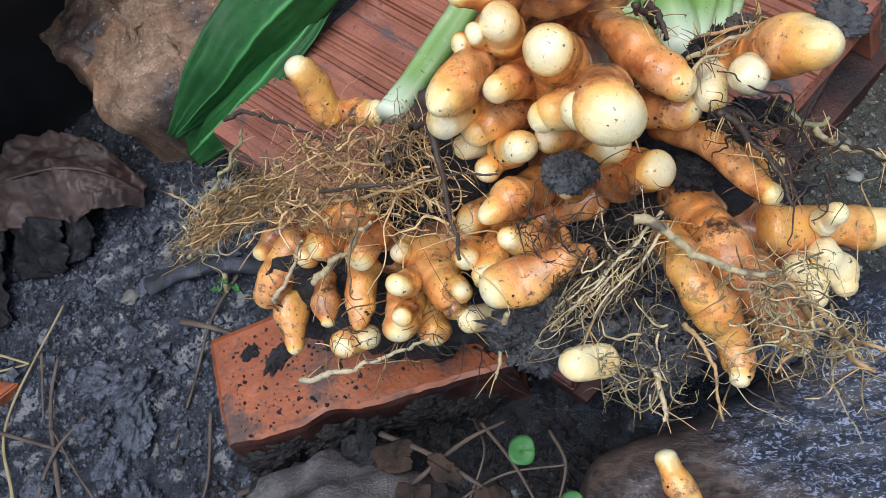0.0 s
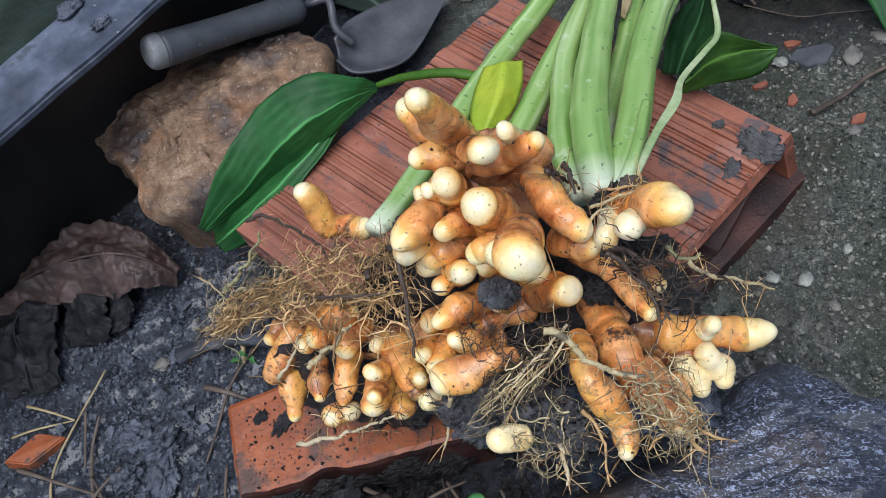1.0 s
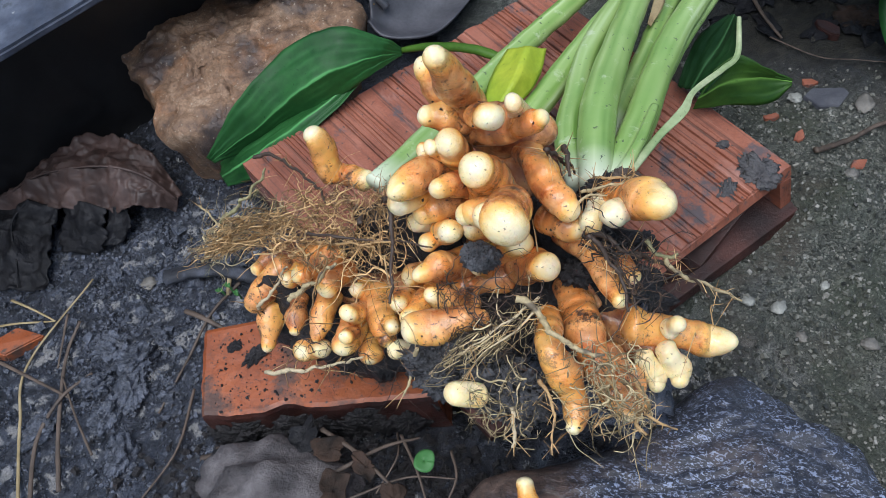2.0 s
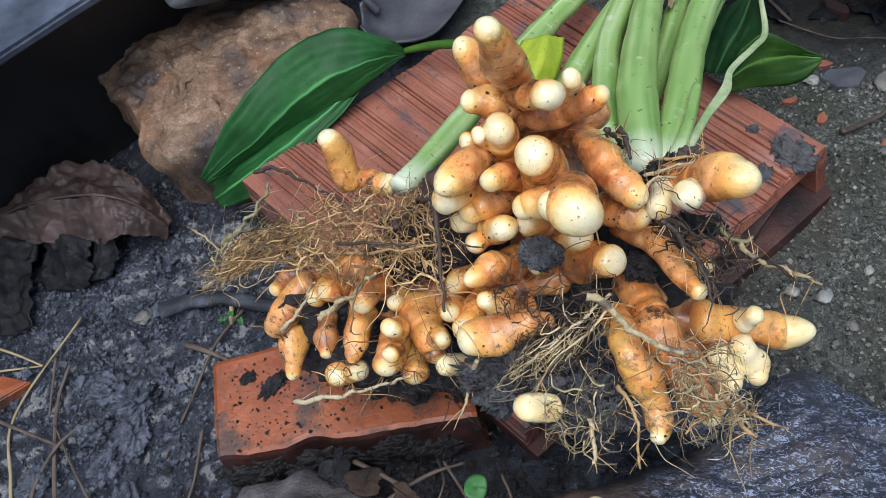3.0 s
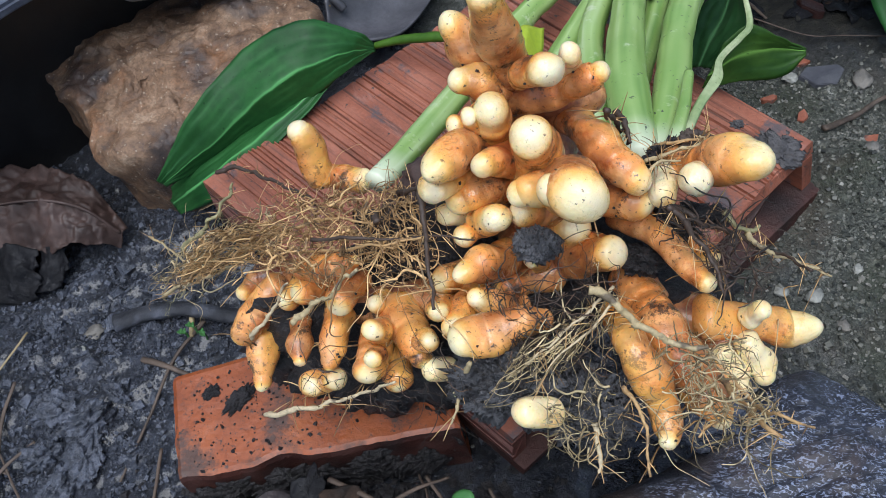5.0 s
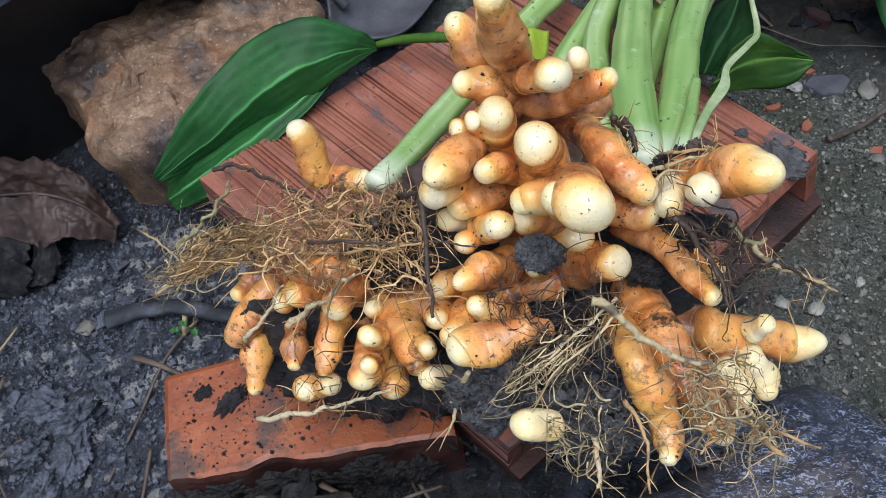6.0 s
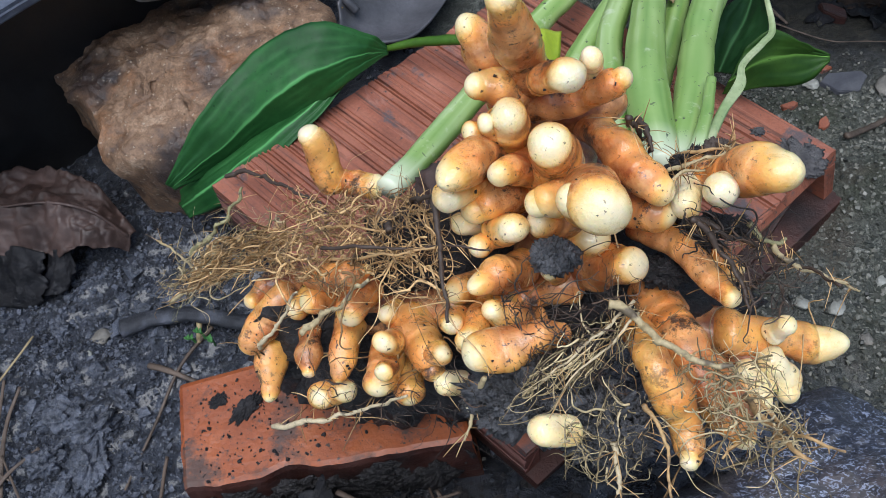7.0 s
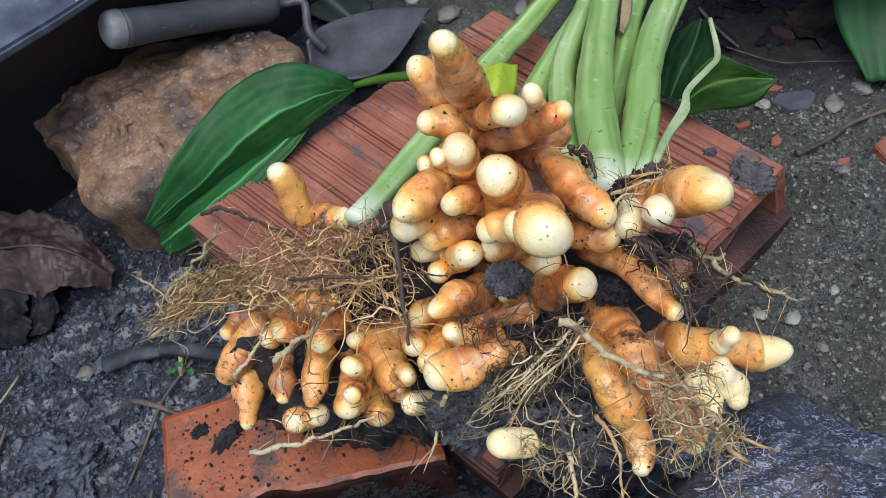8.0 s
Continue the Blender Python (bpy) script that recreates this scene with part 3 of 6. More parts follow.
def root_mat(parent, name, upper, lower, count, r, material, seed, loose=0.007, lean=math.pi):
    """Fine roots that wander over the band between two curves, tangled and loose."""
    rnd = random.Random(seed)
    up, lo = spline(upper, 30), spline(lower, 30)
    verts, faces = [], []

    def place(u, w, h):
        u = min(max(u, -0.06), 1.06) * 30
        k = max(0, min(int(u), 29))
        a = up[k] + (up[k + 1] - up[k]) * (u - k)
        b = lo[k] + (lo[k + 1] - lo[k]) * (u - k)
        p = a + (b - a) * w
        swell = 0.012 * noise.noise(Vector(p) * 45) if loose > 0.004 else 0.0
        return p + np.array([0, -0.25, 0.6]) * (h + swell)

    def grow(c, thick, sides):
        hv, hf = tube(c, np.linspace(thick, 0.35 * thick, len(c)), sides)
        o = len(verts)
        verts.extend(hv)
        faces.extend(tuple(k + o for k in fc) for fc in hf)

    span = float(np.linalg.norm(np.diff(0.5 * (up + lo), axis=0), axis=1).sum())
    height = float(np.linalg.norm(up - lo, axis=1).mean())
    for _ in range(count):
        u, w, h = rnd.random(), rnd.uniform(-0.05, 1.05), rnd.uniform(-2.2, 1.0) * loose
        ang = rnd.gauss(lean, 0.6) if rnd.random() < 0.65 else rnd.uniform(0, 6.28)
        step = rnd.choice((0.0009, 0.0012, 0.0018, 0.0024, 0.0036))
        curl = rnd.gauss(0, 0.16)
        pts = []
        for _ in range(rnd.randint(6, 12)):
            pts.append(place(u, w, h))
            ang += curl + rnd.gauss(0, 0.38)
            u += math.cos(ang) * step / span
            w += math.sin(ang) * step / height
            h = max(-2.6 * loose, min(1.6 * loose, h + rnd.gauss(0, 0.3) * loose))
        c = spline(pts, 3 * len(pts))
        rr = rnd.choice((0.5, 0.6, 0.7, 0.8, 1.0, 1.3, 1.9 if loose > 0.004 else 0.7)) * r
        grow(c, rr, 3 if rr < r else 5)
        # short side rootlets
        for _ in range(rnd.choice((0, 0, 1, 2, 3))):
            p = c[rnd.randrange(2, len(c) - 2)]
            d = np.array([rnd.gauss(0, 1), rnd.gauss(0, 1), rnd.gauss(0.1, 0.5)])
            d *= rnd.uniform(0.002, 0.006) / np.linalg.norm(d)
            bend = np.array([rnd.gauss(0, 0.0012) for _ in range(3)])
            grow(spline([p, p + d * 0.5 + bend, p + d], 5), 0.5 * rr, 3)
    ob = mesh_object(name, local(parent, verts), faces, material, parent)
    return tagged(ob, kind="stuff")


def lump(name, at, size, material, parent=None, rough=0.3, seed=1, detail=4, turn=0.0, freq=1.6):
    """An uneven clod or stone round its centre."""
    bm = bmesh.new()
    bmesh.ops.create_icosphere(bm, subdivisions=detail, radius=1.0)
    rot = Matrix.Rotation(turn, 3, "Z")
    for v in bm.verts:
        q = v.co * freq + Vector((seed * 7.1, seed * 3.3, 0))
        d = 1 + rough * noise.fractal(q, 0.6, 2.2, 7)
        v.co = rot @ Vector((v.co.x * size[0], v.co.y * size[1], v.co.z * size[2])) * d
        v.co += Vector(at) - (Vector(parent.location) if parent else Vector())
    me = bpy.data.meshes.new(name)
    bm.to_mesh(me)
    bm.free()
    me.polygons.foreach_set("use_smooth", [True] * len(me.polygons))
    me.materials.append(material)
    ob = new(name, me)
    ob.parent = parent
    return ob


def sheet(name, rows, thick, material, parent=None, vein=None):
    """A thin curved blade through a grid of places, closed with a small thickness."""
    g = np.array(rows)
    n, m = g.shape[:2]
    du = np.gradient(g, axis=0)
    dv = np.gradient(g, axis=1)
    nor = np.cross(du, dv)
    nor /= np.linalg.norm(nor, axis=2)[:, :, None] + 1e-12
    top, bot = g + nor * thick / 2, g - nor * thick / 2
    verts = list(top.reshape(-1, 3)) + list(bot.reshape(-1, 3))
    faces = []
    o = n * m
    for i in range(n - 1):
        for k in range(m - 1):
            a, b, c, d = i * m + k, i * m + k + 1, (i + 1) * m + k + 1, (i + 1) * m + k
            faces += [(a, d, c, b), (a + o, b + o, c + o, d + o)]
    edge = [k for k in range(m)] + [i * m + m - 1 for i in range(1, n)] + [(n - 1) * m + k for k in range(m - 2, -1, -1)] + [i * m for i in range(n - 2, 0, -1)]
    for a, b in zip(edge, edge[1:] + edge[:1]):
        faces.append((a, b, b + o, a + o))
    attrs = {"vein": list(np.array(vein).reshape(-1)) * 2} if vein is not None else None
    return mesh_object(name, local(parent, verts), faces, material, parent, attrs=attrs)


def stem(parent, name, pts, radii, material=None, flat=0.85):
    COUNT[0] += 1
    n = 14 * len(pts)
    c, r = spline(pts, n), spline(radii, n)[:, 0]
    seg = 36 if max(radii) > 0.004 else 10
    verts, faces = tube(c, r, seg, flat, 0.10, COUNT[0])
    run = np.concatenate([[0], np.cumsum(np.linalg.norm(np.diff(c, axis=0), axis=1))])
    st = [0.5 + 0.55 * noise.noise(Vector((k * 0.38, COUNT[0] * 5.0, i * 0.03))) + 0.18 * noise.noise(Vector((k * 0.8, i * 0.12, COUNT[0])))
          for i in range(len(c)) for k in range(seg)]
    return mesh_object(name, local(parent, verts), faces, material or STEM, parent, attrs={"run": np.repeat(run, seg), "streak": st, "vein": [0.0] * len(verts)})


def strand(name, pts, r, material, label, category, group="", flat=0.8, taper=(1.0, 0.6)):
    """A twig, straw or stick lying on the ground: one mesh, a thing of its own."""
    COUNT[0] += 1
    c = spline(pts, 9 * len(pts))
    verts, faces = tube(c, np.linspace(taper[0], taper[1], len(c)) * r, 10, flat, 0.25, COUNT[0])
    o = Vector(pts[0])
    ob = mesh_object(name, [Vector(v) - o for v in verts], faces, material)
    ob.location = o
    return tagged(ob, label, category, group)


# ---- ground: one sheet, fine round the heap and coarse to the horizon ----
def axis(lo, hi, step):
    inner = list(np.arange(lo, hi, step))
    out, s, x = [], step, hi
    while x < 60:
        out.append(x)
        s *= 1.35
        x += s
    back, s, x = [], step, lo
    while x > -60:
        s *= 1.35
        x -= s
        back.append(x)
    return back[::-1] + inner + out


def ground_height(x, y):
    q = Vector((x, y, 0))
    near = math.exp(-(x * x + y * y) / 1.5)
    z = 0.0045 * noise.fractal(q * 28, 0.9, 2.1, 5) * near + 0.0025 * noise.fractal(q * 120, 0.7, 2.2, 4) * near
    z += 0.0045 * max(0.0, noise.noise(q * 55 + Vector((3, 1, 0)))) * near
    z += 0.06 * math.exp(-((x + 0.01) / 0.13) ** 2 - ((y + 0.27) / 0.075) ** 2)
    z += 0.044 * math.exp(-((x + 0.120) / 0.065) ** 2 - ((y + 0.203 - 0.2 * (x + 0.13)) / 0.023) ** 2)
    z += 0.036 * math.exp(-((x - 0.170) / 0.034) ** 2 - ((y - 0.022) / 0.036) ** 2)
    z += 0.013 * math.exp(-((x - 0.09) / 0.07) ** 2 - ((y + 0.03) / 0.07) ** 2)
    z += 0.024 * math.exp(-((x + 0.09) / 0.06) ** 2 - ((y - 0.05) / 0.06) ** 2)
    z += 0.02 * noise.noise(q * 1.3) * (1 - near)
    return z


def build_ground():
    xs, ys = axis(-0.55, 0.40, 0.0030), axis(-0.34, 0.36, 0.0030)
    verts = [(x, y, ground_height(x, y)) for y in ys for x in xs]
    m = len(xs)
    faces = [(j * m + i, j * m + i + 1, (j + 1) * m + i + 1, (j + 1) * m + i) for j in range(len(ys) - 1) for i in range(m - 1)]
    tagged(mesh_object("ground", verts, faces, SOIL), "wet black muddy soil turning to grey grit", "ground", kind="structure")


build_ground()


def chips(name, count, seed, size, material, label, region):
    """Small angular grains strewn over the ground in one mesh."""
    rnd = random.Random(seed)
    verts, faces = [], []
    while len(verts) < count * 8:
        at = region(rnd)
        x, y = at[:2]
        s = size * rnd.choice((0.4, 0.5, 0.6, 0.8, 1.0, 1.6))
        z = (at[2] if len(at) > 2 else ground_height(x, y)) + s * 0.15
        a = rnd.uniform(0, 6.28)
        o = len(verts)
        tilt = Euler((rnd.gauss(0, 0.5), rnd.gauss(0, 0.5), a)).to_matrix()
        dim = (s * rnd.uniform(0.6, 1.2), s * rnd.uniform(0.5, 1.0), s * rnd.uniform(0.25, 0.7))
        for sx, sy, sz in ((-1, -1, -1), (1, -1, -1), (1, 1, -1), (-1, 1, -1), (-1, -1, 1), (1, -1, 1), (1, 1, 1), (-1, 1, 1)):
            k = rnd.uniform(0.55, 1.0) * (0.75 if sz > 0 else 1)
            verts.append(Vector((x, y, z)) + tilt @ Vector((sx * dim[0] * k, sy * dim[1] * k, sz * dim[2])) * 0.5)
        for fc in ((0, 3, 2, 1), (4, 5, 6, 7), (0, 1, 5, 4), (1, 2, 6, 5), (2, 3, 7, 6), (3, 0, 4, 7)):
            faces.append(tuple(k + o for k in fc))
    tagged(mesh_object(name, verts, faces, material, smooth=False), label, name.replace("_", " "), kind="stuff")


# ---- the bricks ----
def hollow_brick():
    top, right, skew = Vector((-0.026, 0.145, 0.072)), Vector((0.148, 0.013, 0.053)), 0.12
    u = (right - top).normalized()
    n = Vector((0.05, -0.02, 1.0))
    n = (n - u * n.dot(u)).normalized()
    w = n.cross(u)
    length, width, high = (right - top).length, 0.235, 0.038
    origin = top - w * width
    th = thing("hollow_brick", (0, 0, 0), "square red-brown hollow clay brick with combed grooves, half sunk in mud", "brick")
    th.matrix_world = Matrix((u, w, n)).transposed().to_4x4()
    th.location = origin
    def bar(name, profile, material=None, out=0.0):
        """A closed outline (y, z) drawn out along the brick."""
        verts, faces = [], []
        o, k = 0, len(profile)
        steps = [0.0, 0.004, length * 0.35, length * 0.7, length + out - 0.004, length + out]
        for i, x in enumerate(steps):
            for y, z in profile:
                jit = 0.0012 * noise.noise(Vector((x * 60, y * 60, z * 60 + 3)))
                edge = 0.0018 * noise.noise(Vector((y * 90, z * 90, x))) if i in (0, 5) else 0
                back = 0.013 * (1 + z / high) * min(1.0, y / width + 0.1) if i >= 4 else 0.0
                verts.append(Vector((x + edge - back - skew * (width - y), y, z + jit)))
        for i in range(len(steps) - 1):
            for a in range(k):
                b = (a + 1) % k
                faces.append((o + i * k + a, o + i * k + b, o + (i + 1) * k + b, o + (i + 1) * k + a))
        faces.append(tuple(o + a for a in range(k)))
        faces.append(tuple(o + (len(steps) - 1) * k + a for a in range(k))[::-1])
        return mesh_object(name, verts, faces, material or CLAY, th, smooth=False)

    def combed(y0, y1, bands):
        """The outer line of a plate with fine grooves in the given bands."""
        line, y = [(y0, 0.0)], y0 + 0.003
        rnd = random.Random(5)
        while y < y1 - 0.004:
            if any(a < y < b for a, b in bands):
                d = rnd.uniform(0.0005, 0.0017)
                g = rnd.uniform(0.0010, 0.0017)
                line += [(y, 0.0), (y + 0.0004, -d), (y + g, -d), (y + g + 0.0005, 0.0)]
                y += g + rnd.choice((0.0010, 0.0014, 0.0022, 0.0035, 0.0050))
            else:
                line.append((y, 0.0))
                y += 0.004
        return line + [(y1, 0.0)]

    bands = ((0.008, 0.05), (0.06, 0.085), (0.10, 0.128), (0.136, 0.168), (0.176, 0.222))
    plate = combed(0.0, width, bands)
    top = bar("top_plate", plate + [(width, -0.007), (0.0, -0.007)])
    # lower plate, near wall and webs carry the hollow's shade in their colour
    bar("bottom_plate", [(0.0, -high + 0.009), (width, -high + 0.009), (width, -high), (0.0, -high)], CLAY_WET_SHADED, 0.007)
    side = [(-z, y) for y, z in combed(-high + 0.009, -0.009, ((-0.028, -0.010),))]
    bar("side_wall", side + [(0.009, -0.009), (0.009, -high + 0.009)], CLAY_DAMP_SHADED)
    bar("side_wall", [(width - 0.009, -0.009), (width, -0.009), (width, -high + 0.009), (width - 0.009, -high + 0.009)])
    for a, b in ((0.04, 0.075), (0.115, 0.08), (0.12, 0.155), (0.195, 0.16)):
        bar("web", [(a, -0.009), (a + 0.007, -0.009), (b + 0.007, -high + 0.009), (b, -high + 0.009)], CLAY_WET_SHADED)
    for at, s, k in (((length - 0.024, 0.220, -0.0005), (0.012, 0.010, 0.0016), 3), ((length - 0.050, 0.219, 0.0), (0.0035, 0.0025, 0.0012), 4), ((length - 0.028, 0.196, -0.0003), (0.007, 0.005, 0.0012), 5),
                     ((0.066, 0.14, 0.0), (0.0022, 0.0022, 0.0018), 9)):
        lump("mud_shade_patch", at, s, MUD_DRY, None, 0.5, k, 5, k, 2.4).parent = top


hollow_brick()


def solid_brick():
    th = thing("solid_brick", (-0.191, -0.125, 0.0), "bright orange solid clay brick on edge, smeared with mud", "brick")
    th.rotation_euler = Euler((0, radians(-3), radians(18.0)))
    # rows from the back foot over the top to the front foot; the front edge is broken away unevenly
    nx, long = 64, 0.136
    verts, faces = [], []
    for i in range(nx + 1):
        x = long * i / nx
        deep = 0.058 + 0.0115 * x / 0.128
        bite = 0.0028 * max(0.0, noise.noise(Vector((x * 45, 1.5, 0)))) + 0.0040 * math.exp(-((x - 0.052) / 0.010) ** 2)
        bite += 0.0005 * noise.noise(Vector((x * 190, 4.5, 0)))
        front = deep - bite
        line = [(0.0, -0.016), (0.0, 0.042), (0.0010, 0.0450), (0.0035, 0.0462)]
        line += [(0.0035 + (front - 0.007) * k / 26, 0.0462) for k in range(1, 27)]
        line += [(front - 0.0012, 0.0450), (front, 0.0420), (front + 0.0010, 0.034), (front + 0.002, 0.022), (deep, 0.008), (deep, -0.016)]
        tuck = 0.0012 if i in (0, nx) else 0.0
        for y, z in line:
            q = Vector((x, y, z))
            rough = 0.00022 * noise.fractal(q * 140, 0.8, 2.0, 4)
            side = 0.0010 * noise.noise(Vector((y * 120, z * 120, 7))) if i in (0, nx) else 0.0
            verts.append(Vector((x + side, -y + (rough if z < 0.044 else 0), z - tuck + rough)))
    m = len(line)
    for i in range(nx):
        for k in range(m - 1):
            faces.append((i * m + k, i * m + k + 1, (i + 1) * m + k + 1, (i + 1) * m + k))
        faces.append((i * m + m - 1, i * m, (i + 1) * m, (i + 1) * m + m - 1))
    faces += [tuple(range(m))[::-1], tuple(range(nx * m, (nx + 1) * m))]
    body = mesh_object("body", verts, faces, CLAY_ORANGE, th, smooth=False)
    body.data.materials.append(CLAY_WET_SHADED)
    # the front takes the darker clay: mud film and front-side shade in its colour
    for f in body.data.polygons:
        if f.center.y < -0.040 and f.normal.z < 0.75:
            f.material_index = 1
    # mud smears, plus black lumps standing in for the clump's shade on the right
    for at, s, k in (((0.034, -0.024, 0.0460), (0.0045, 0.0095, 0.0024), 21), ((0.020, -0.016, 0.0461), (0.0045, 0.0035, 0.0010), 22), ((0.088, -0.024, 0.0461), (0.012, 0.007, 0.0020), 23), ((0.128, -0.036, 0.0460), (0.012, 0.020, 0.0030), 24), ((0.060, -0.008, 0.0462), (0.014, 0.012, 0.0040), 25)):
        lump("mud_shade_patch", at, s, MUD_WET, None, 0.45, k, 5, k if k < 24 else 0.2, 2.4).parent = body
    for k in range(3):
        lump("mud_shade_patch", (0.1275, -0.012 - 0.022 * k, 0.022 + 0.004 * k), (0.005, 0.014, 0.018), MUD_WET, None, 0.45, 50 + k, 5, 0.2 * k, 2.0).parent = body
    # mud along the front foot, which also darkens it like shade
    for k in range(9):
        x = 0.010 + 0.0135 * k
        lump("mud_shade_patch", (x, -0.0585 - 0.0115 * x / 0.128, 0.020 + 0.006 * math.sin(k * 2.3)), (0.0115, 0.0042, 0.0135), MUD_WET, None, 0.45, 30 + k, 5, 0.3 * math.sin(k), 2.0).parent = body


solid_brick()


# ---- the stone, the trough and the trowel ----
def big_stone():
    outline = [(-0.338, 0.078), (-0.322, 0.112), (-0.272, 0.138), (-0.211, 0.145), (-0.176, 0.150), (-0.156, 0.120), (-0.168, 0.060),
               (-0.205, 0.012), (-0.240, 0.002), (-0.272, 0.008), (-0.283, 0.030), (-0.303, 0.046)]
    c = spline(outline + outline[:1], 220)[:-1]
    mid = c.mean(axis=0)
    verts, faces = [], []
    levels = [(0.88, -0.02), (0.92, 0.0), (0.95, 0.012), (0.97, 0.024), (0.99, 0.036), (1.0, 0.046), (0.99, 0.055), (0.965, 0.063)] + \
             [(s, 0.066 + 0.012 * (1 - s)) for s in np.linspace(0.94, 0.02, 46)]
    m = len(c)
    for s, z in levels:
        for p in c:
            q = mid + (p - mid) * s
            v = Vector((q[0], q[1], z))
            k = v * 26
            d = Vector((noise.fractal(k, 0.7, 2.1, 7), noise.fractal(k + Vector((9, 0, 0)), 0.7, 2.1, 7), noise.fractal(k + Vector((0, 9, 0)), 0.7, 2.1, 7)))
            pits = max(0.0, noise.noise(v * 210) - 0.25) * 0.004 + max(0.0, noise.noise(v * 70) - 0.3) * 0.006
            verts.append(v + d * 0.0060 - Vector((0, 0, pits * 1.4)) - Vector((-0.24, 0.07, 0)))
    for j in range(len(levels) - 1):
        for i in range(m):
            k = (i + 1) % m
            faces.append((j * m + i, j * m + k, (j + 1) * m + k, (j + 1) * m + i))
    faces.append(tuple((len(levels) - 1) * m + i for i in range(m)))
    ob = mesh_object("big_stone", verts, faces, STONE)
    ob.location = (-0.24, 0.07, 0)
    tagged(ob, "flat tan-brown rough stone lying on the mud", "stone")


big_stone()


def trough():
    th = thing("black_trough", (-0.272, 0.060, 0.0), "black trough with a wide wet blue-grey rim above the stone", "trough")
    th.rotation_euler = Euler((0, 0, math.atan2(0.753, 0.658)))

    def box(name, lo, hi, material, parent, rag=0.0):
        bm = bmesh.new()
        bmesh.ops.create_cube(bm, size=1.0)
        for v in bm.verts:
            v.co = Vector([lo[i] + (v.co[i] + 0.5) * (hi[i] - lo[i]) for i in range(3)])
        bmesh.ops.bevel(bm, geom=bm.edges[:], offset=0.002, segments=2, affect="EDGES")
        if rag:
            bmesh.ops.subdivide_edges(bm, edges=[e for e in bm.edges if e.calc_length() > 0.3], cuts=60, use_grid_fill=True)
            for v in bm.verts:
                v.co += Vector((0, noise.noise(v.co * 40), noise.noise(v.co * 25 + Vector((5, 0, 0))))) * rag
        me = bpy.data.meshes.new(name)
        bm.to_mesh(me)
        bm.free()
        me.materials.append(material)
        ob = new(name, me)
        ob.parent = parent
        return ob

    box("rim", (-0.55, 0.0, 0.141), (0.55, 0.055, 0.148), RIM, th, 0.0012)
    box("wall", (-0.54, 0.043, -0.02), (0.54, 0.053, 0.140), BLACK, th)
    box("wall", (-0.54, 0.42, -0.02), (0.54, 0.432, 0.145), BLACK, th)
    box("wall", (-0.55, 0.053, -0.02), (-0.538, 0.419, 0.139), BLACK, th)
    box("wall", (0.538, 0.053, -0.02), (0.55, 0.419, 0.139), BLACK, th)
    box("filling", (-0.537, 0.054, -0.02), (0.537, 0.418, 0.120), TROUGH_SLIME, th, 0.004)
    for x, y, s, k in ((0.02, 0.05, 0.010, 31), (0.025, 0.018, 0.007, 32), (-0.10, 0.03, 0.004, 33), (0.09, 0.012, 0.005, 34)):
        bm = lump("mud_clod", (x, y, 0.149), (s, s * 0.7, s * 0.4), MUD, None, 0.5, k, 3)
        bm.parent = th


trough()


def trowel():
    a, b = Vector((-0.253, 0.087, 0.121)), Vector((-0.179, 0.168, 0.068))
    th = thing("garden_trowel", a, "worn garden trowel with a grey handle and an iron blade", "trowel")
    ax = (b - a).normalized()
    c = spline([a + ax * 0.010, a.lerp(b, 0.4), a.lerp(b, 0.7), b], 40)
    prof = [0.0116 - 0.0010 * math.sin(i / 40 * math.pi) for i in range(41)]
    for i, s in ((38, 0.97), (39, 0.9), (40, 0.72)):
        prof[i] = 0.0116 * s
    v, f = tube(c, prof, 26, 1.0, 0.03, 4)
    grip = mesh_object("handle", local(th, v), f, RUBBER, th)
    c = spline([a, a + ax * 0.005, a + ax * 0.0098], 8)
    v, f = tube(c, [0.0086, 0.0103, 0.0110, 0.0115, 0.0117, 0.0118, 0.0118, 0.0118, 0.0118], 26, 1.0, 0.05, 6)
    mesh_object("end_cap", local(th, v), f, WORN_CAP, grip)
    neck = Vector((-0.152, 0.138, 0.045))
    c = spline([b, b + ax * 0.010, Vector((-0.160, 0.176, 0.062)), Vector((-0.156, 0.158, 0.052)), Vector((-0.146, 0.152, 0.040))], 40)
    v, f = tube(c, [0.0030] * 41, 12)
    mesh_object("tang", local(th, v), f, IRON, th)
    near_edge = spline([(-0.155, 0.132, 0.046), (-0.140, 0.123, 0.040), (-0.113, 0.135, 0.030), (-0.098, 0.160, 0.024), (-0.082, 0.218, 0.014)], 30)
    far_edge = spline([(-0.157, 0.150, 0.050), (-0.150, 0.170, 0.046), (-0.127, 0.194, 0.036), (-0.104, 0.212, 0.024), (-0.080, 0.221, 0.014)], 30)
    rows = [[tuple(p + (q - p) * s + np.array([0, 0, -0.014 * math.sin(math.pi * s) * math.sin(math.pi * min(1, i / 30 + 0.15))])) for s in np.linspace(0, 1, 15)]
            for i, (p, q) in enumerate(zip(near_edge, far_edge))]
    sheet("blade", rows, 0.0018, IRON, th)


trowel()


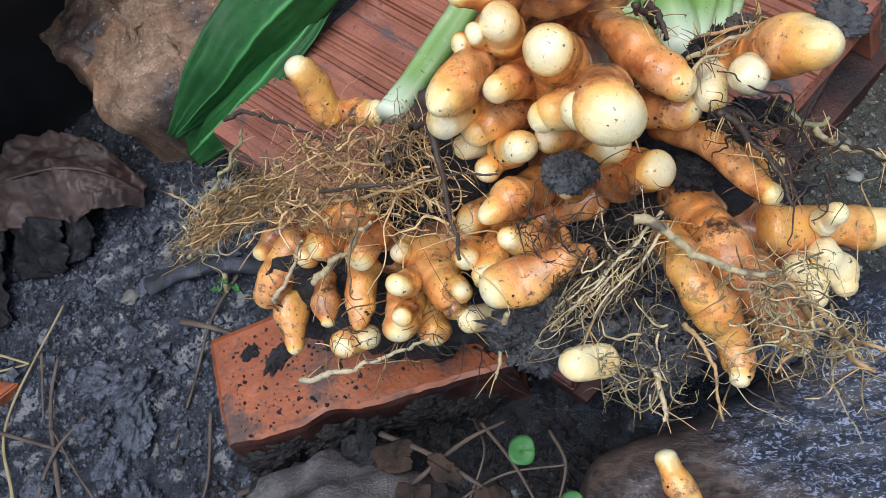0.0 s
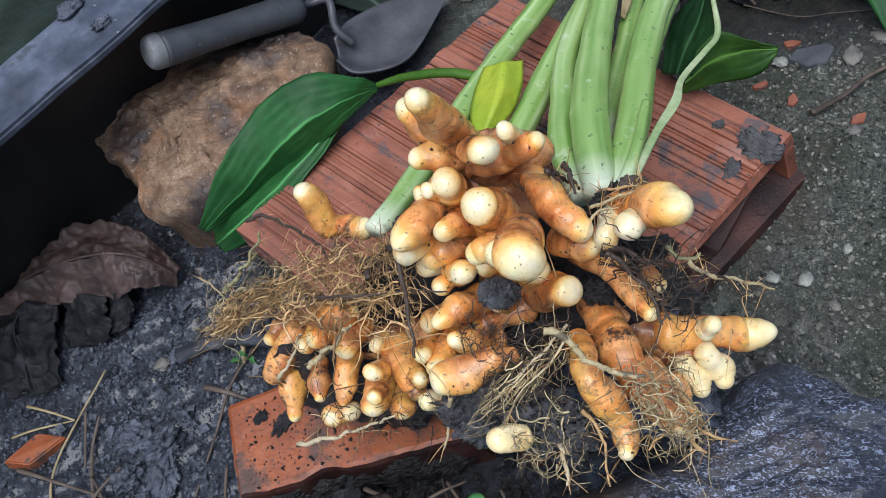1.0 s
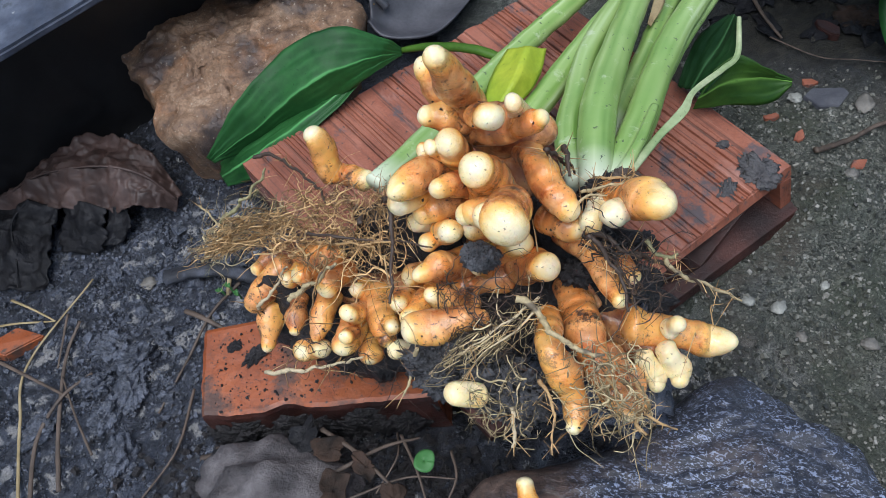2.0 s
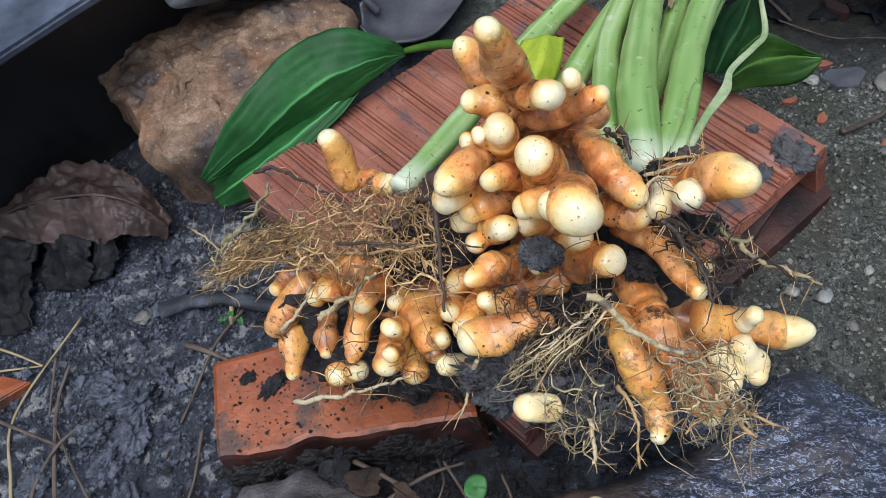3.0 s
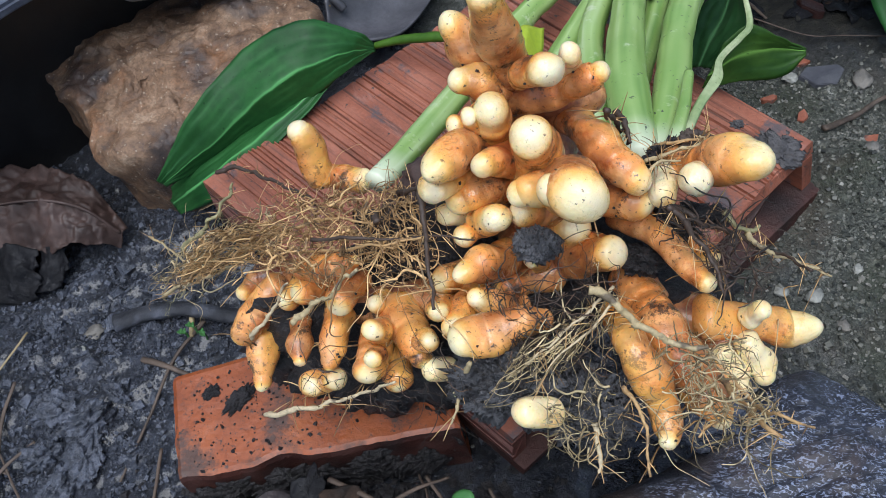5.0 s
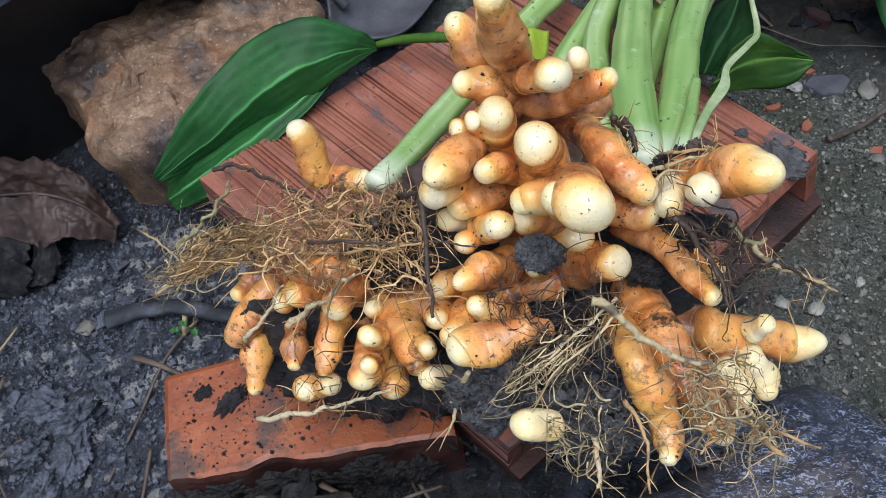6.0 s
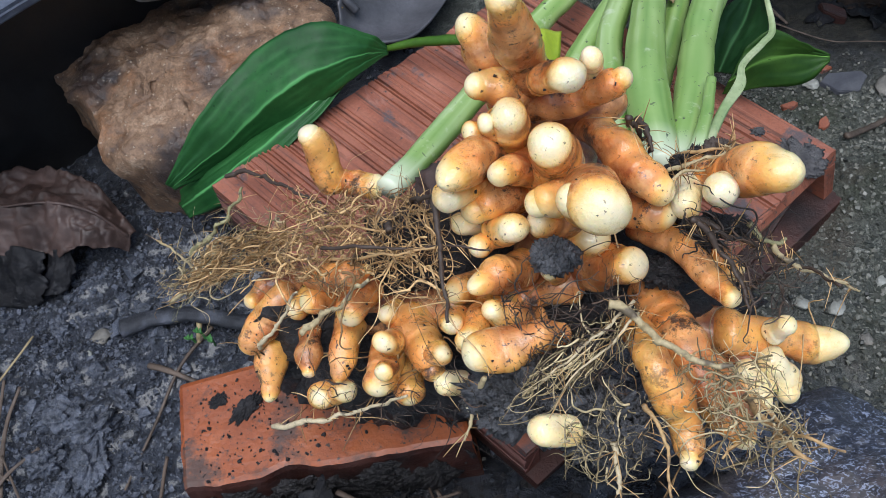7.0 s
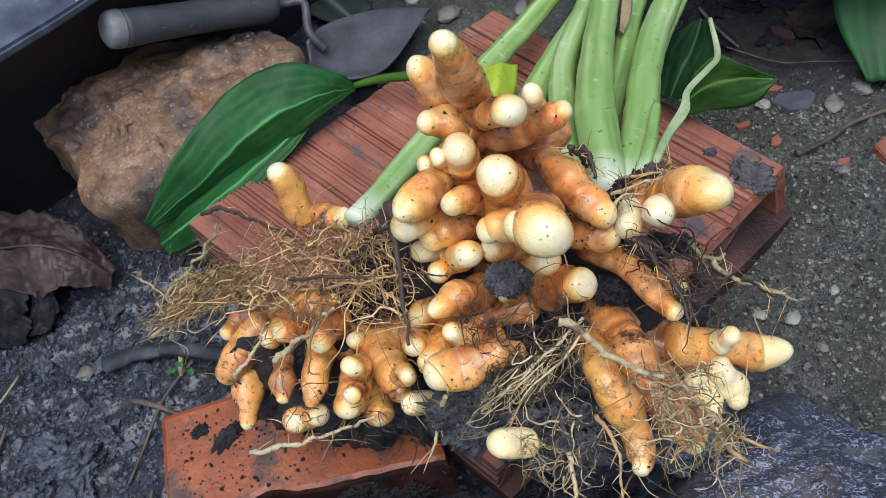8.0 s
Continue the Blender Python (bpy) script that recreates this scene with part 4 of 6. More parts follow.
# ---- rotten log, grey stone and rubble in front ----
def rotten_log():
    outline = [(-0.018, -0.225), (-0.012, -0.195), (0.020, -0.180), (0.060, -0.158), (0.104, -0.122), (0.135, -0.130), (0.180, -0.168), (0.26, -0.22),
               (0.34, -0.30), (0.33, -0.52), (0.10, -0.56), (-0.01, -0.45)]
    c = spline(outline + outline[:1], 200)[:-1]
    mid = np.array([0.13, -0.30])
    verts, faces = [], []
    levels = [(1.0, -0.02), (1.01, 0.03), (1.0, 0.055), (0.97, 0.072), (0.92, 0.082)] + [(s, 0.084 + 0.006 * (0.9 - s)) for s in np.linspace(0.88, 0.02, 90)]
    m = len(c)
    for s, z in levels:
        for p in c:
            q = mid + (p - mid) * s
            k = Vector((q[0] * 0.7 + q[1] * 0.4, q[1] * 2.2, z)) * 28
            h = noise.fractal(k, 0.8, 2.1, 5) * 0.006 + 0.0022 * noise.fractal(Vector((q[0] * 18 + q[1] * 12, q[1] * 150 - q[0] * 60, 0)), 0.7, 2.0, 3) + 0.010 * noise.noise(Vector((q[0], q[1], 0)) * 14)
            verts.append(Vector((q[0] + 0.3 * h, q[1] + 0.3 * h, z + (h if z > 0 else 0))) - Vector((0.13, -0.3, 0)))
    for j in range(len(levels) - 1):
        for i in range(m):
            k = (i + 1) % m
            faces.append((j * m + i, j * m + k, (j + 1) * m + k, (j + 1) * m + i))
    faces.append(tuple((len(levels) - 1) * m + i for i in range(m)))
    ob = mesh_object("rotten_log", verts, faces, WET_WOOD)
    ob.location = (0.13, -0.3, 0)
    tagged(ob, "rotten piece of wood, black and shining wet, brown fibres showing", "log")


rotten_log()
tagged(lump("grey_stone", (-0.115, -0.215, 0.03), (0.052, 0.032, 0.040), STONE_GREY, None, 0.25, 41, 4, 0.2), "rough grey stone in front of the orange brick", "stone")

# ---- the turmeric ----
centre_clump = thing("turmeric_plant", (0.02, -0.09, 0.06), "dug turmeric clump, orange fingers, cream tips and green stems", "turmeric", "turmeric clumps")
lower_clump = thing("turmeric_rhizome", (-0.08, -0.12, 0.05), "turmeric clump of short orange fingers under matted brown roots", "turmeric", "turmeric clumps")
right_clump = thing("turmeric_rhizome", (0.05, -0.13, 0.05), "turmeric clump tangled in pale roots, with pointed buds", "turmeric", "turmeric clumps")
sprout_clump = thing("turmeric_rhizome", (-0.085, -0.065, 0.07), "small turmeric shoot with one finger and a long green stem", "turmeric", "turmeric clumps")

finger(centre_clump, "finger", [(-0.0133, -0.0824, 0.2109), (-0.0170, -0.0893, 0.2328), (-0.0197, -0.0933, 0.2479), (-0.0214, -0.0969, 0.2589)], [0.0068, 0.0078, 0.0071, 0.0050], 1.3)
finger(centre_clump, "finger", [(-0.0251, -0.0764, 0.2103), (-0.0299, -0.0774, 0.2205), (-0.0335, -0.0763, 0.2282)], [0.0068, 0.0081, 0.0062], 1.0)
finger(centre_clump, "finger", [(-0.0170, -0.0851, 0.2097), (-0.0248, -0.0907, 0.2181), (-0.0309, -0.0935, 0.2210)], [0.0067, 0.0069, 0.0044], 0.9)
finger(centre_clump, "finger", [(-0.0108, -0.0937, 0.2244), (-0.0028, -0.1044, 0.2372)], [0.0054, 0.0054], 1.6)
finger(centre_clump, "bud", [(0.0053, -0.0868, 0.2192), (0.0046, -0.0945, 0.2344)], [0.0041, 0.0035], 3.0)
finger(centre_clump, "finger", [(-0.0113, -0.0854, 0.2072), (0.0019, -0.0895, 0.2128), (0.0114, -0.0932, 0.2218), (0.0139, -0.0933, 0.2240)], [0.0081, 0.0070, 0.0053, 0.0036], 0.8)
finger(centre_clump, "rhizome_body", [(-0.0251, -0.0729, 0.1941), (-0.0077, -0.0768, 0.1953), (0.0080, -0.0781, 0.1966)], [0.0091, 0.0110, 0.0090], 0.0)
finger(centre_clump, "finger", [(-0.0216, -0.0952, 0.1996), (-0.0208, -0.1042, 0.2185)], [0.0076, 0.0066], 1.7)
finger(centre_clump, "bud", [(-0.0262, -0.1031, 0.2107), (-0.0277, -0.1065, 0.2183)], [0.0037, 0.0031], 2.0)
finger(centre_clump, "finger", [(-0.0281, -0.0966, 0.2025), (-0.0329, -0.1005, 0.2069)], [0.0048, 0.0041], 0.5)
finger(centre_clump, "rhizome_body", [(-0.0037, -0.0704, 0.1808), (-0.0062, -0.0940, 0.1700), (-0.0110, -0.1107, 0.1497)], [0.0115, 0.0132, 0.0115], 0.0)
finger(centre_clump, "finger", [(-0.0040, -0.1043, 0.1858), (-0.0058, -0.1104, 0.2032), (-0.0076, -0.1156, 0.2187)], [0.0108, 0.0094, 0.0072], 0.8)
finger(centre_clump, "finger", [(-0.0107, -0.1055, 0.1940), (-0.0185, -0.1132, 0.2050), (-0.0229, -0.1195, 0.2094)], [0.0071, 0.0060, 0.0048], 1.5)
finger(centre_clump, "finger", [(-0.0271, -0.1005, 0.1983), (-0.0324, -0.1139, 0.2084), (-0.0365, -0.1222, 0.2120)], [0.0081, 0.0079, 0.0063], 1.4)
finger(centre_clump, "finger", [(-0.0334, -0.1112, 0.1932), (-0.0403, -0.1230, 0.2006)], [0.0057, 0.0056], 2.0)
finger(centre_clump, "finger", [(-0.0169, -0.1042, 0.1797), (-0.0256, -0.1159, 0.1900), (-0.0315, -0.1192, 0.1898)], [0.0074, 0.0071, 0.0058], 1.6)
finger(centre_clump, "finger", [(-0.0301, -0.1093, 0.1727), (-0.0368, -0.1179, 0.1789)], [0.0060, 0.0051], 2.5)
finger(centre_clump, "finger", [(-0.0249, -0.1207, 0.1791), (-0.0192, -0.1291, 0.1924)], [0.0058, 0.0053], 1.6)
finger(centre_clump, "finger", [(-0.0240, -0.1169, 0.1738), (-0.0303, -0.1261, 0.1779)], [0.0049, 0.0040], 1.0)
finger(centre_clump, "finger", [(0.0008, -0.1184, 0.1956), (-0.0071, -0.1271, 0.2054), (-0.0101, -0.1285, 0.2058)], [0.0073, 0.0063, 0.0051], 1.6)
finger(centre_clump, "finger", [(-0.0008, -0.1170, 0.1825), (-0.0097, -0.1252, 0.1904)], [0.0067, 0.0051], 1.0)
finger(centre_clump, "finger", [(0.0017, -0.1105, 0.1915), (0.0062, -0.1289, 0.2090), (0.0095, -0.1389, 0.2197)], [0.0097, 0.0099, 0.0086], 1.0)
finger(centre_clump, "bud", [(0.0077, -0.1252, 0.2061), (0.0003, -0.1357, 0.2178)], [0.0070, 0.0055], 1.6)
finger(centre_clump, "finger", [(0.0062, -0.0861, 0.1938), (0.0144, -0.1010, 0.1994), (0.0224, -0.1115, 0.1992), (0.0270, -0.1168, 0.1983)], [0.0060, 0.0064, 0.0060, 0.0050], 1.1)
finger(centre_clump, "finger", [(0.0184, -0.1106, 0.1793), (0.0272, -0.1156, 0.1847)], [0.0078, 0.0072], 0.3)
finger(centre_clump, "finger", [(0.0389, -0.0944, 0.1811), (0.0495, -0.1068, 0.1923), (0.0567, -0.1129, 0.2032), (0.0622, -0.1185, 0.2098)], [0.0061, 0.0071, 0.0085, 0.0071], 2.2)
finger(centre_clump, "bud", [(0.0408, -0.1015, 0.1854), (0.0367, -0.1166, 0.1911)], [0.0045, 0.0047], 3.0)
finger(centre_clump, "bud", [(0.0518, -0.1098, 0.1931), (0.0458, -0.1198, 0.2021)], [0.0048, 0.0051], 3.0)
finger(centre_clump, "finger", [(0.0076, -0.1229, 0.1598), (0.0149, -0.1295, 0.1706), (0.0186, -0.1321, 0.1762)], [0.0080, 0.0077, 0.0064], 0.8)
finger(centre_clump, "finger", [(-0.0025, -0.1179, 0.1629), (0.0067, -0.1220, 0.1755)], [0.0080, 0.0060], 0.9)
finger(centre_clump, "finger", [(-0.0161, -0.1286, 0.1677), (-0.0250, -0.1371, 0.1751), (-0.0284, -0.1410, 0.1777)], [0.0068, 0.0075, 0.0058], 0.9)
finger(centre_clump, "bud", [(-0.0042, -0.1345, 0.1739), (-0.0068, -0.1390, 0.1831)], [0.0038, 0.0031], 2.0)
finger(centre_clump, "finger", [(-0.0002, -0.1259, 0.1545), (-0.0161, -0.1347, 0.1572)], [0.0071, 0.0066], 0.3)
finger(centre_clump, "finger", [(-0.0128, -0.1428, 0.1555), (-0.0228, -0.1474, 0.1678), (-0.0252, -0.1485, 0.1715)], [0.0063, 0.0059, 0.0045], 1.0)
finger(centre_clump, "finger", [(-0.0018, -0.1578, 0.1744), (-0.0107, -0.1604, 0.1755), (-0.0214, -0.1649, 0.1754), (-0.0273, -0.1665, 0.1776)], [0.0037, 0.0068, 0.0079, 0.0068], 1.1)
finger(centre_clump, "finger", [(-0.0278, -0.1390, 0.1591), (-0.0312, -0.1523, 0.1666), (-0.0330, -0.1599, 0.1720)], [0.0059, 0.0052, 0.0043], 1.0)
finger(centre_clump, "finger", [(-0.0329, -0.1280, 0.1562), (-0.0392, -0.1345, 0.1607)], [0.0061, 0.0056], 0.3)
finger(centre_clump, "finger", [(0.0252, -0.1079, 0.1672), (0.0386, -0.1225, 0.1716), (0.0465, -0.1363, 0.1743), (0.0510, -0.1436, 0.1771)], [0.0076, 0.0054, 0.0040, 0.0034], 1.0)
finger(centre_clump, "finger", [(0.0465, -0.1147, 0.1655), (0.0548, -0.1268, 0.1674)], [0.0037, 0.0042], 2.0)
finger(centre_clump, "bud", [(0.0016, -0.1881, 0.1675), (-0.0075, -0.1899, 0.1719)], [0.0045, 0.0046], 3.0)
finger(centre_clump, "bud", [(-0.0376, -0.1615, 0.1406), (-0.0427, -0.1652, 0.1467)], [0.0046, 0.0042], 3.0)
finger(centre_clump, "bud", [(-0.0298, -0.1627, 0.1392), (-0.0314, -0.1703, 0.1434)], [0.0046, 0.0038], 2.0)

finger(right_clump, "finger", [(0.0575, -0.1342, 0.1358), (0.0747, -0.1325, 0.1296), (0.0882, -0.1312, 0.1238), (0.0941, -0.1311, 0.1241)], [0.0091, 0.0077, 0.0081, 0.0071], 1.9)
finger(right_clump, "bud", [(0.0720, -0.1425, 0.1331), (0.0780, -0.1480, 0.1242), (0.0792, -0.1516, 0.1232)], [0.0048, 0.0054, 0.0038], 3.0)
finger(right_clump, "bud", [(0.0630, -0.1470, 0.1318), (0.0682, -0.1512, 0.1248), (0.0695, -0.1555, 0.1240)], [0.0048, 0.0056, 0.0038], 3.0)
finger(right_clump, "finger", [(0.0286, -0.1247, 0.1463), (0.0363, -0.1430, 0.1506), (0.0413, -0.1569, 0.1571), (0.0457, -0.1656, 0.1542)], [0.0078, 0.0080, 0.0073, 0.0068], 0.0)
finger(right_clump, "finger", [(0.0220, -0.1460, 0.1591), (0.0265, -0.1659, 0.1741), (0.0312, -0.1725, 0.1679), (0.0373, -0.1792, 0.1575), (0.0388, -0.1875, 0.1547), (0.0382, -0.1910, 0.1551)], [0.0052, 0.0058, 0.0064, 0.0057, 0.0048, 0.0032], 1.0)
finger(right_clump, "finger", [(0.0472, -0.1538, 0.1426), (0.0542, -0.1697, 0.1439), (0.0576, -0.1776, 0.1443)], [0.0081, 0.0075, 0.0045], 0.5)
finger(right_clump, "bud", [(0.0397, -0.1300, 0.1439), (0.0344, -0.1252, 0.1523)], [0.0032, 0.0025], 1.0)
finger(right_clump, "rhizome_body", [(0.0295, -0.1245, 0.1357), (0.0505, -0.1313, 0.1298), (0.0651, -0.1394, 0.1240)], [0.0075, 0.0098, 0.0088], 0.0)
finger(right_clump, "bud", [(0.0727, -0.1349, 0.1384), (0.0754, -0.1357, 0.1452)], [0.0043, 0.0034], 3.0)
finger(right_clump, "bud", [(0.0570, -0.1535, 0.1281), (0.0630, -0.1663, 0.1240)], [0.0056, 0.0040], 0.4)

finger(lower_clump, "finger", [(-0.1136, -0.1223, 0.1335), (-0.1226, -0.1311, 0.1252), (-0.1281, -0.1370, 0.1201)], [0.0062, 0.0072, 0.0058], 0.8)
finger(lower_clump, "bud", [(-0.1253, -0.1169, 0.1283), (-0.1291, -0.1233, 0.1287)], [0.0046, 0.0036], 4.0)
finger(lower_clump, "finger", [(-0.1216, -0.1357, 0.1116), (-0.1217, -0.1447, 0.1087), (-0.1218, -0.1514, 0.1064)], [0.0067, 0.0067, 0.0046], 1.0)
finger(lower_clump, "finger", [(-0.1013, -0.1382, 0.1304), (-0.0989, -0.1494, 0.1323), (-0.0979, -0.1558, 0.1326)], [0.0046, 0.0048, 0.0024], 1.0)
finger(lower_clump, "finger", [(-0.0828, -0.1388, 0.1400), (-0.0835, -0.1512, 0.1392), (-0.0839, -0.1574, 0.1384)], [0.0058, 0.0059, 0.0039], 0.3)
finger(lower_clump, "finger", [(-0.0764, -0.1279, 0.1495), (-0.0787, -0.1415, 0.1545)], [0.0063, 0.0055], 1.0)
finger(lower_clump, "finger", [(-0.0616, -0.1490, 0.1496), (-0.0633, -0.1560, 0.1605)], [0.0049, 0.0044], 1.4)
finger(lower_clump, "finger", [(-0.0661, -0.1494, 0.1409), (-0.0667, -0.1650, 0.1473)], [0.0062, 0.0060], 0.6)
finger(lower_clump, "bud", [(-0.0630, -0.1609, 0.1506), (-0.0629, -0.1657, 0.1583)], [0.0037, 0.0031], 2.0)
finger(lower_clump, "finger", [(-0.0909, -0.1577, 0.1201), (-0.0933, -0.1627, 0.1258)], [0.0051, 0.0048], 0.7)
finger(lower_clump, "finger", [(-0.0899, -0.1613, 0.1240), (-0.0840, -0.1615, 0.1304)], [0.0048, 0.0046], 1.6)
finger(lower_clump, "finger", [(-0.0586, -0.1391, 0.1424), (-0.0500, -0.1555, 0.1500), (-0.0473, -0.1606, 0.1493)], [0.0084, 0.0071, 0.0048], 0.3)
finger(lower_clump, "bud", [(-0.0482, -0.1546, 0.1528), (-0.0434, -0.1599, 0.1603)], [0.0043, 0.0042], 1.0)
finger(lower_clump, "bud", [(-0.0380, -0.1460, 0.1627), (-0.0392, -0.1541, 0.1725)], [0.0042, 0.0039], 2.0)
finger(lower_clump, "finger", [(-0.0980, -0.1231, 0.1465), (-0.0816, -0.1281, 0.1568), (-0.0746, -0.1290, 0.1633)], [0.0059, 0.0062, 0.0029], 0.6)
finger(lower_clump, "finger", [(-0.1011, -0.1222, 0.1341), (-0.1053, -0.1314, 0.1384)], [0.0054, 0.0045], 1.2)
finger(lower_clump, "finger", [(-0.0909, -0.1235, 0.1370), (-0.0978, -0.1311, 0.1429)], [0.0055, 0.0048], 0.9)
finger(lower_clump, "bud", [(-0.0643, -0.1345, 0.1446), (-0.0664, -0.1384, 0.1488)], [0.0043, 0.0041], 2.0)
finger(lower_clump, "finger", [(-0.0622, -0.1491, 0.1313), (-0.0588, -0.1616, 0.1335)], [0.0069, 0.0063], 0.2)
finger(lower_clump, "rhizome_body", [(-0.1220, -0.1127, 0.1262), (-0.1037, -0.1152, 0.1290), (-0.0825, -0.1261, 0.1307), (-0.0630, -0.1310, 0.1341), (-0.0441, -0.1322, 0.1441)], [0.0077, 0.0082, 0.0080, 0.0082, 0.0079], 0.0)

finger(sprout_clump, "finger", [(-0.1040, -0.0627, 0.1309), (-0.1073, -0.0596, 0.1417), (-0.1102, -0.0573, 0.1513), (-0.1118, -0.0564, 0.1539)], [0.0071, 0.0078, 0.0062, 0.0050], 0.9)
finger(sprout_clump, "bud", [(-0.1002, -0.0630, 0.1302), (-0.0861, -0.0688, 0.1351)], [0.0061, 0.0062], 1.5)

# roots
root(right_clump, "root", [(0.0127, -0.1537, 0.1891), (0.0208, -0.1572, 0.1833), (0.0283, -0.1679, 0.1887), (0.0385, -0.1706, 0.1848), (0.0481, -0.1712, 0.1850)], 0.0018, ROOT_PALE)
root(lower_clump, "root", [(-0.0904, -0.1235, 0.1692), (-0.0719, -0.1307, 0.1822), (-0.0567, -0.1293, 0.1794), (-0.0398, -0.1327, 0.1866), (-0.0265, -0.1339, 0.1859)], 0.0008, ROOT_DARK)
root(lower_clump, "root", [(-0.0450, -0.1207, 0.1990), (-0.0432, -0.1321, 0.1910), (-0.0417, -0.1425, 0.1864), (-0.0370, -0.1618, 0.1874)], 0.0014, ROOT_DARK)
root(lower_clump, "root", [(-0.0643, -0.1213, 0.1761), (-0.0667, -0.1032, 0.1632), (-0.0595, -0.1016, 0.1691), (-0.0410, -0.1233, 0.2025)], 0.0017, ROOT_DARK)
root(lower_clump, "root", [(-0.0984, -0.1476, 0.1483), (-0.0899, -0.1439, 0.1552), (-0.0782, -0.1447, 0.1695), (-0.0667, -0.1453, 0.1826)], 0.0016, ROOT_PALE)
root(lower_clump, "root", [(-0.1148, -0.1725, 0.1140), (-0.0930, -0.1736, 0.1276), (-0.0741, -0.1722, 0.1370), (-0.0549, -0.1728, 0.1540)], 0.0013, ROOT_CREAM)
root(lower_clump, "root", [(-0.1200, -0.1466, 0.1316), (-0.1110, -0.1422, 0.1427), (-0.1014, -0.1347, 0.1551)], 0.0012, ROOT_CREAM)
root(right_clump, "root", [(0.0232, -0.1789, 0.1684), (0.0277, -0.1824, 0.1640), (0.0310, -0.1907, 0.1622), (0.0314, -0.2034, 0.1580)], 0.0010, ROOT)
root(centre_clump, "root", [(0.0143, -0.1890, 0.1647), (0.0159, -0.1963, 0.1600), (0.0167, -0.2032, 0.1564)], 0.0013, ROOT_CREAM)
root(right_clump, "root", [(0.0599, -0.1684, 0.1577), (0.0656, -0.1781, 0.1587), (0.0655, -0.1941, 0.1865), (0.0762, -0.1958, 0.1842)], 0.0009, ROOT)
root(right_clump, "root", [(0.0553, -0.1708, 0.1627), (0.0628, -0.1772, 0.1560), (0.0613, -0.1955, 0.1844), (0.0640, -0.2011, 0.1877)], 0.0013, ROOT)
root(right_clump, "root", [(0.0485, -0.1734, 0.1718), (0.0566, -0.1809, 0.1597), (0.0501, -0.1893, 0.1639), (0.0466, -0.1929, 0.1633)], 0.0008, ROOT)
root(centre_clump, "root", [(0.0365, -0.1283, 0.1993), (0.0447, -0.1336, 0.1934), (0.0505, -0.1396, 0.1866), (0.0558, -0.1512, 0.1840)], 0.0013, ROOT_DARK)
root(centre_clump, "root", [(0.0382, -0.1206, 0.1903), (0.0541, -0.1250, 0.1827), (0.0745, -0.1216, 0.1637), (0.0849, -0.1386, 0.1774)], 0.0013, ROOT_DARK)
root(centre_clump, "root", [(0.0162, -0.0998, 0.2133), (0.0220, -0.0932, 0.1991), (0.0263, -0.0887, 0.1834)], 0.0013, ROOT_DARK)
root(centre_clump, "root", [(0.0337, -0.0936, 0.1848), (0.0392, -0.0966, 0.1930), (0.0497, -0.1005, 0.2000), (0.0509, -0.0989, 0.2043)], 0.0009, ROOT)
root(lower_clump, "root", [(-0.0263, -0.1740, 0.1732), (-0.0310, -0.1766, 0.1562), (-0.0344, -0.1866, 0.1509)], 0.0011, ROOT_PALE)
root(lower_clump, "root", [(-0.1799, -0.0241, 0.0850), (-0.1655, -0.0257, 0.0900), (-0.1442, -0.0409, 0.1000), (-0.1173, -0.0654, 0.1200), (-0.0989, -0.0875, 0.1400)], 0.0014, ROOT_DARK)
root(lower_clump, "root", [(-0.2027, -0.0874, 0.0600), (-0.1818, -0.0895, 0.0800), (-0.1607, -0.0981, 0.1000), (-0.1334, -0.1090, 0.1300)], 0.0013, ROOT_PALE)
root(lower_clump, "root", [(-0.1944, -0.0634, 0.0700), (-0.1770, -0.0660, 0.0900), (-0.1661, -0.0617, 0.1000), (-0.1658, -0.0368, 0.0900)], 0.0017, ROOT_GREEN)
root(lower_clump, "root", [(-0.2393, -0.0302, 0.0300), (-0.2189, -0.0446, 0.0400), (-0.1954, -0.0668, 0.0600), (-0.1762, -0.0800, 0.0800)], 0.0009, ROOT_PALE)
root(lower_clump, "root", [(-0.1361, -0.1155, 0.1400), (-0.1114, -0.1071, 0.1500), (-0.0861, -0.1074, 0.1600), (-0.0656, -0.1160, 0.1700)], 0.0011, ROOT)
root(lower_clump, "root", [(-0.1310, -0.1069, 0.1400), (-0.1002, -0.1160, 0.1500), (-0.0669, -0.1299, 0.1750), (-0.0453, -0.1325, 0.1850)], 0.001, ROOT)
root(right_clump, "root", [(0.0205, -0.1496, 0.1830), (0.0084, -0.1615, 0.1810), (-0.0019, -0.1706, 0.1780), (-0.0103, -0.1781, 0.1760)], 0.0007, ROOT_CREAM)
root(right_clump, "root", [(0.0214, -0.1537, 0.1830), (0.0120, -0.1648, 0.1800), (0.0017, -0.1733, 0.1780), (-0.0040, -0.1833, 0.1760)], 0.0006, ROOT_CREAM)
root(centre_clump, "root", [(0.0309, -0.1037, 0.1920), (0.0396, -0.1038, 0.1970), (0.0482, -0.1036, 0.2000), (0.0499, -0.1029, 0.2030), (0.0477, -0.1024, 0.2040)], 0.0009, ROOT_PALE)
root(centre_clump, "root", [(0.0214, -0.0850, 0.1960), (0.0245, -0.0934, 0.1980), (0.0267, -0.1000, 0.1970)], 0.0016, ROOT_DARK)
root(centre_clump, "root", [(0.0315, -0.1147, 0.2000), (0.0361, -0.1111, 0.2000), (0.0418, -0.1089, 0.1990)], 0.0008, ROOT_PALE)
root(centre_clump, "root", [(0.0667, -0.1212, 0.1720), (0.0773, -0.1237, 0.1650), (0.0885, -0.1231, 0.1580), (0.0997, -0.1238, 0.1500)], 0.0012, ROOT_PALE)
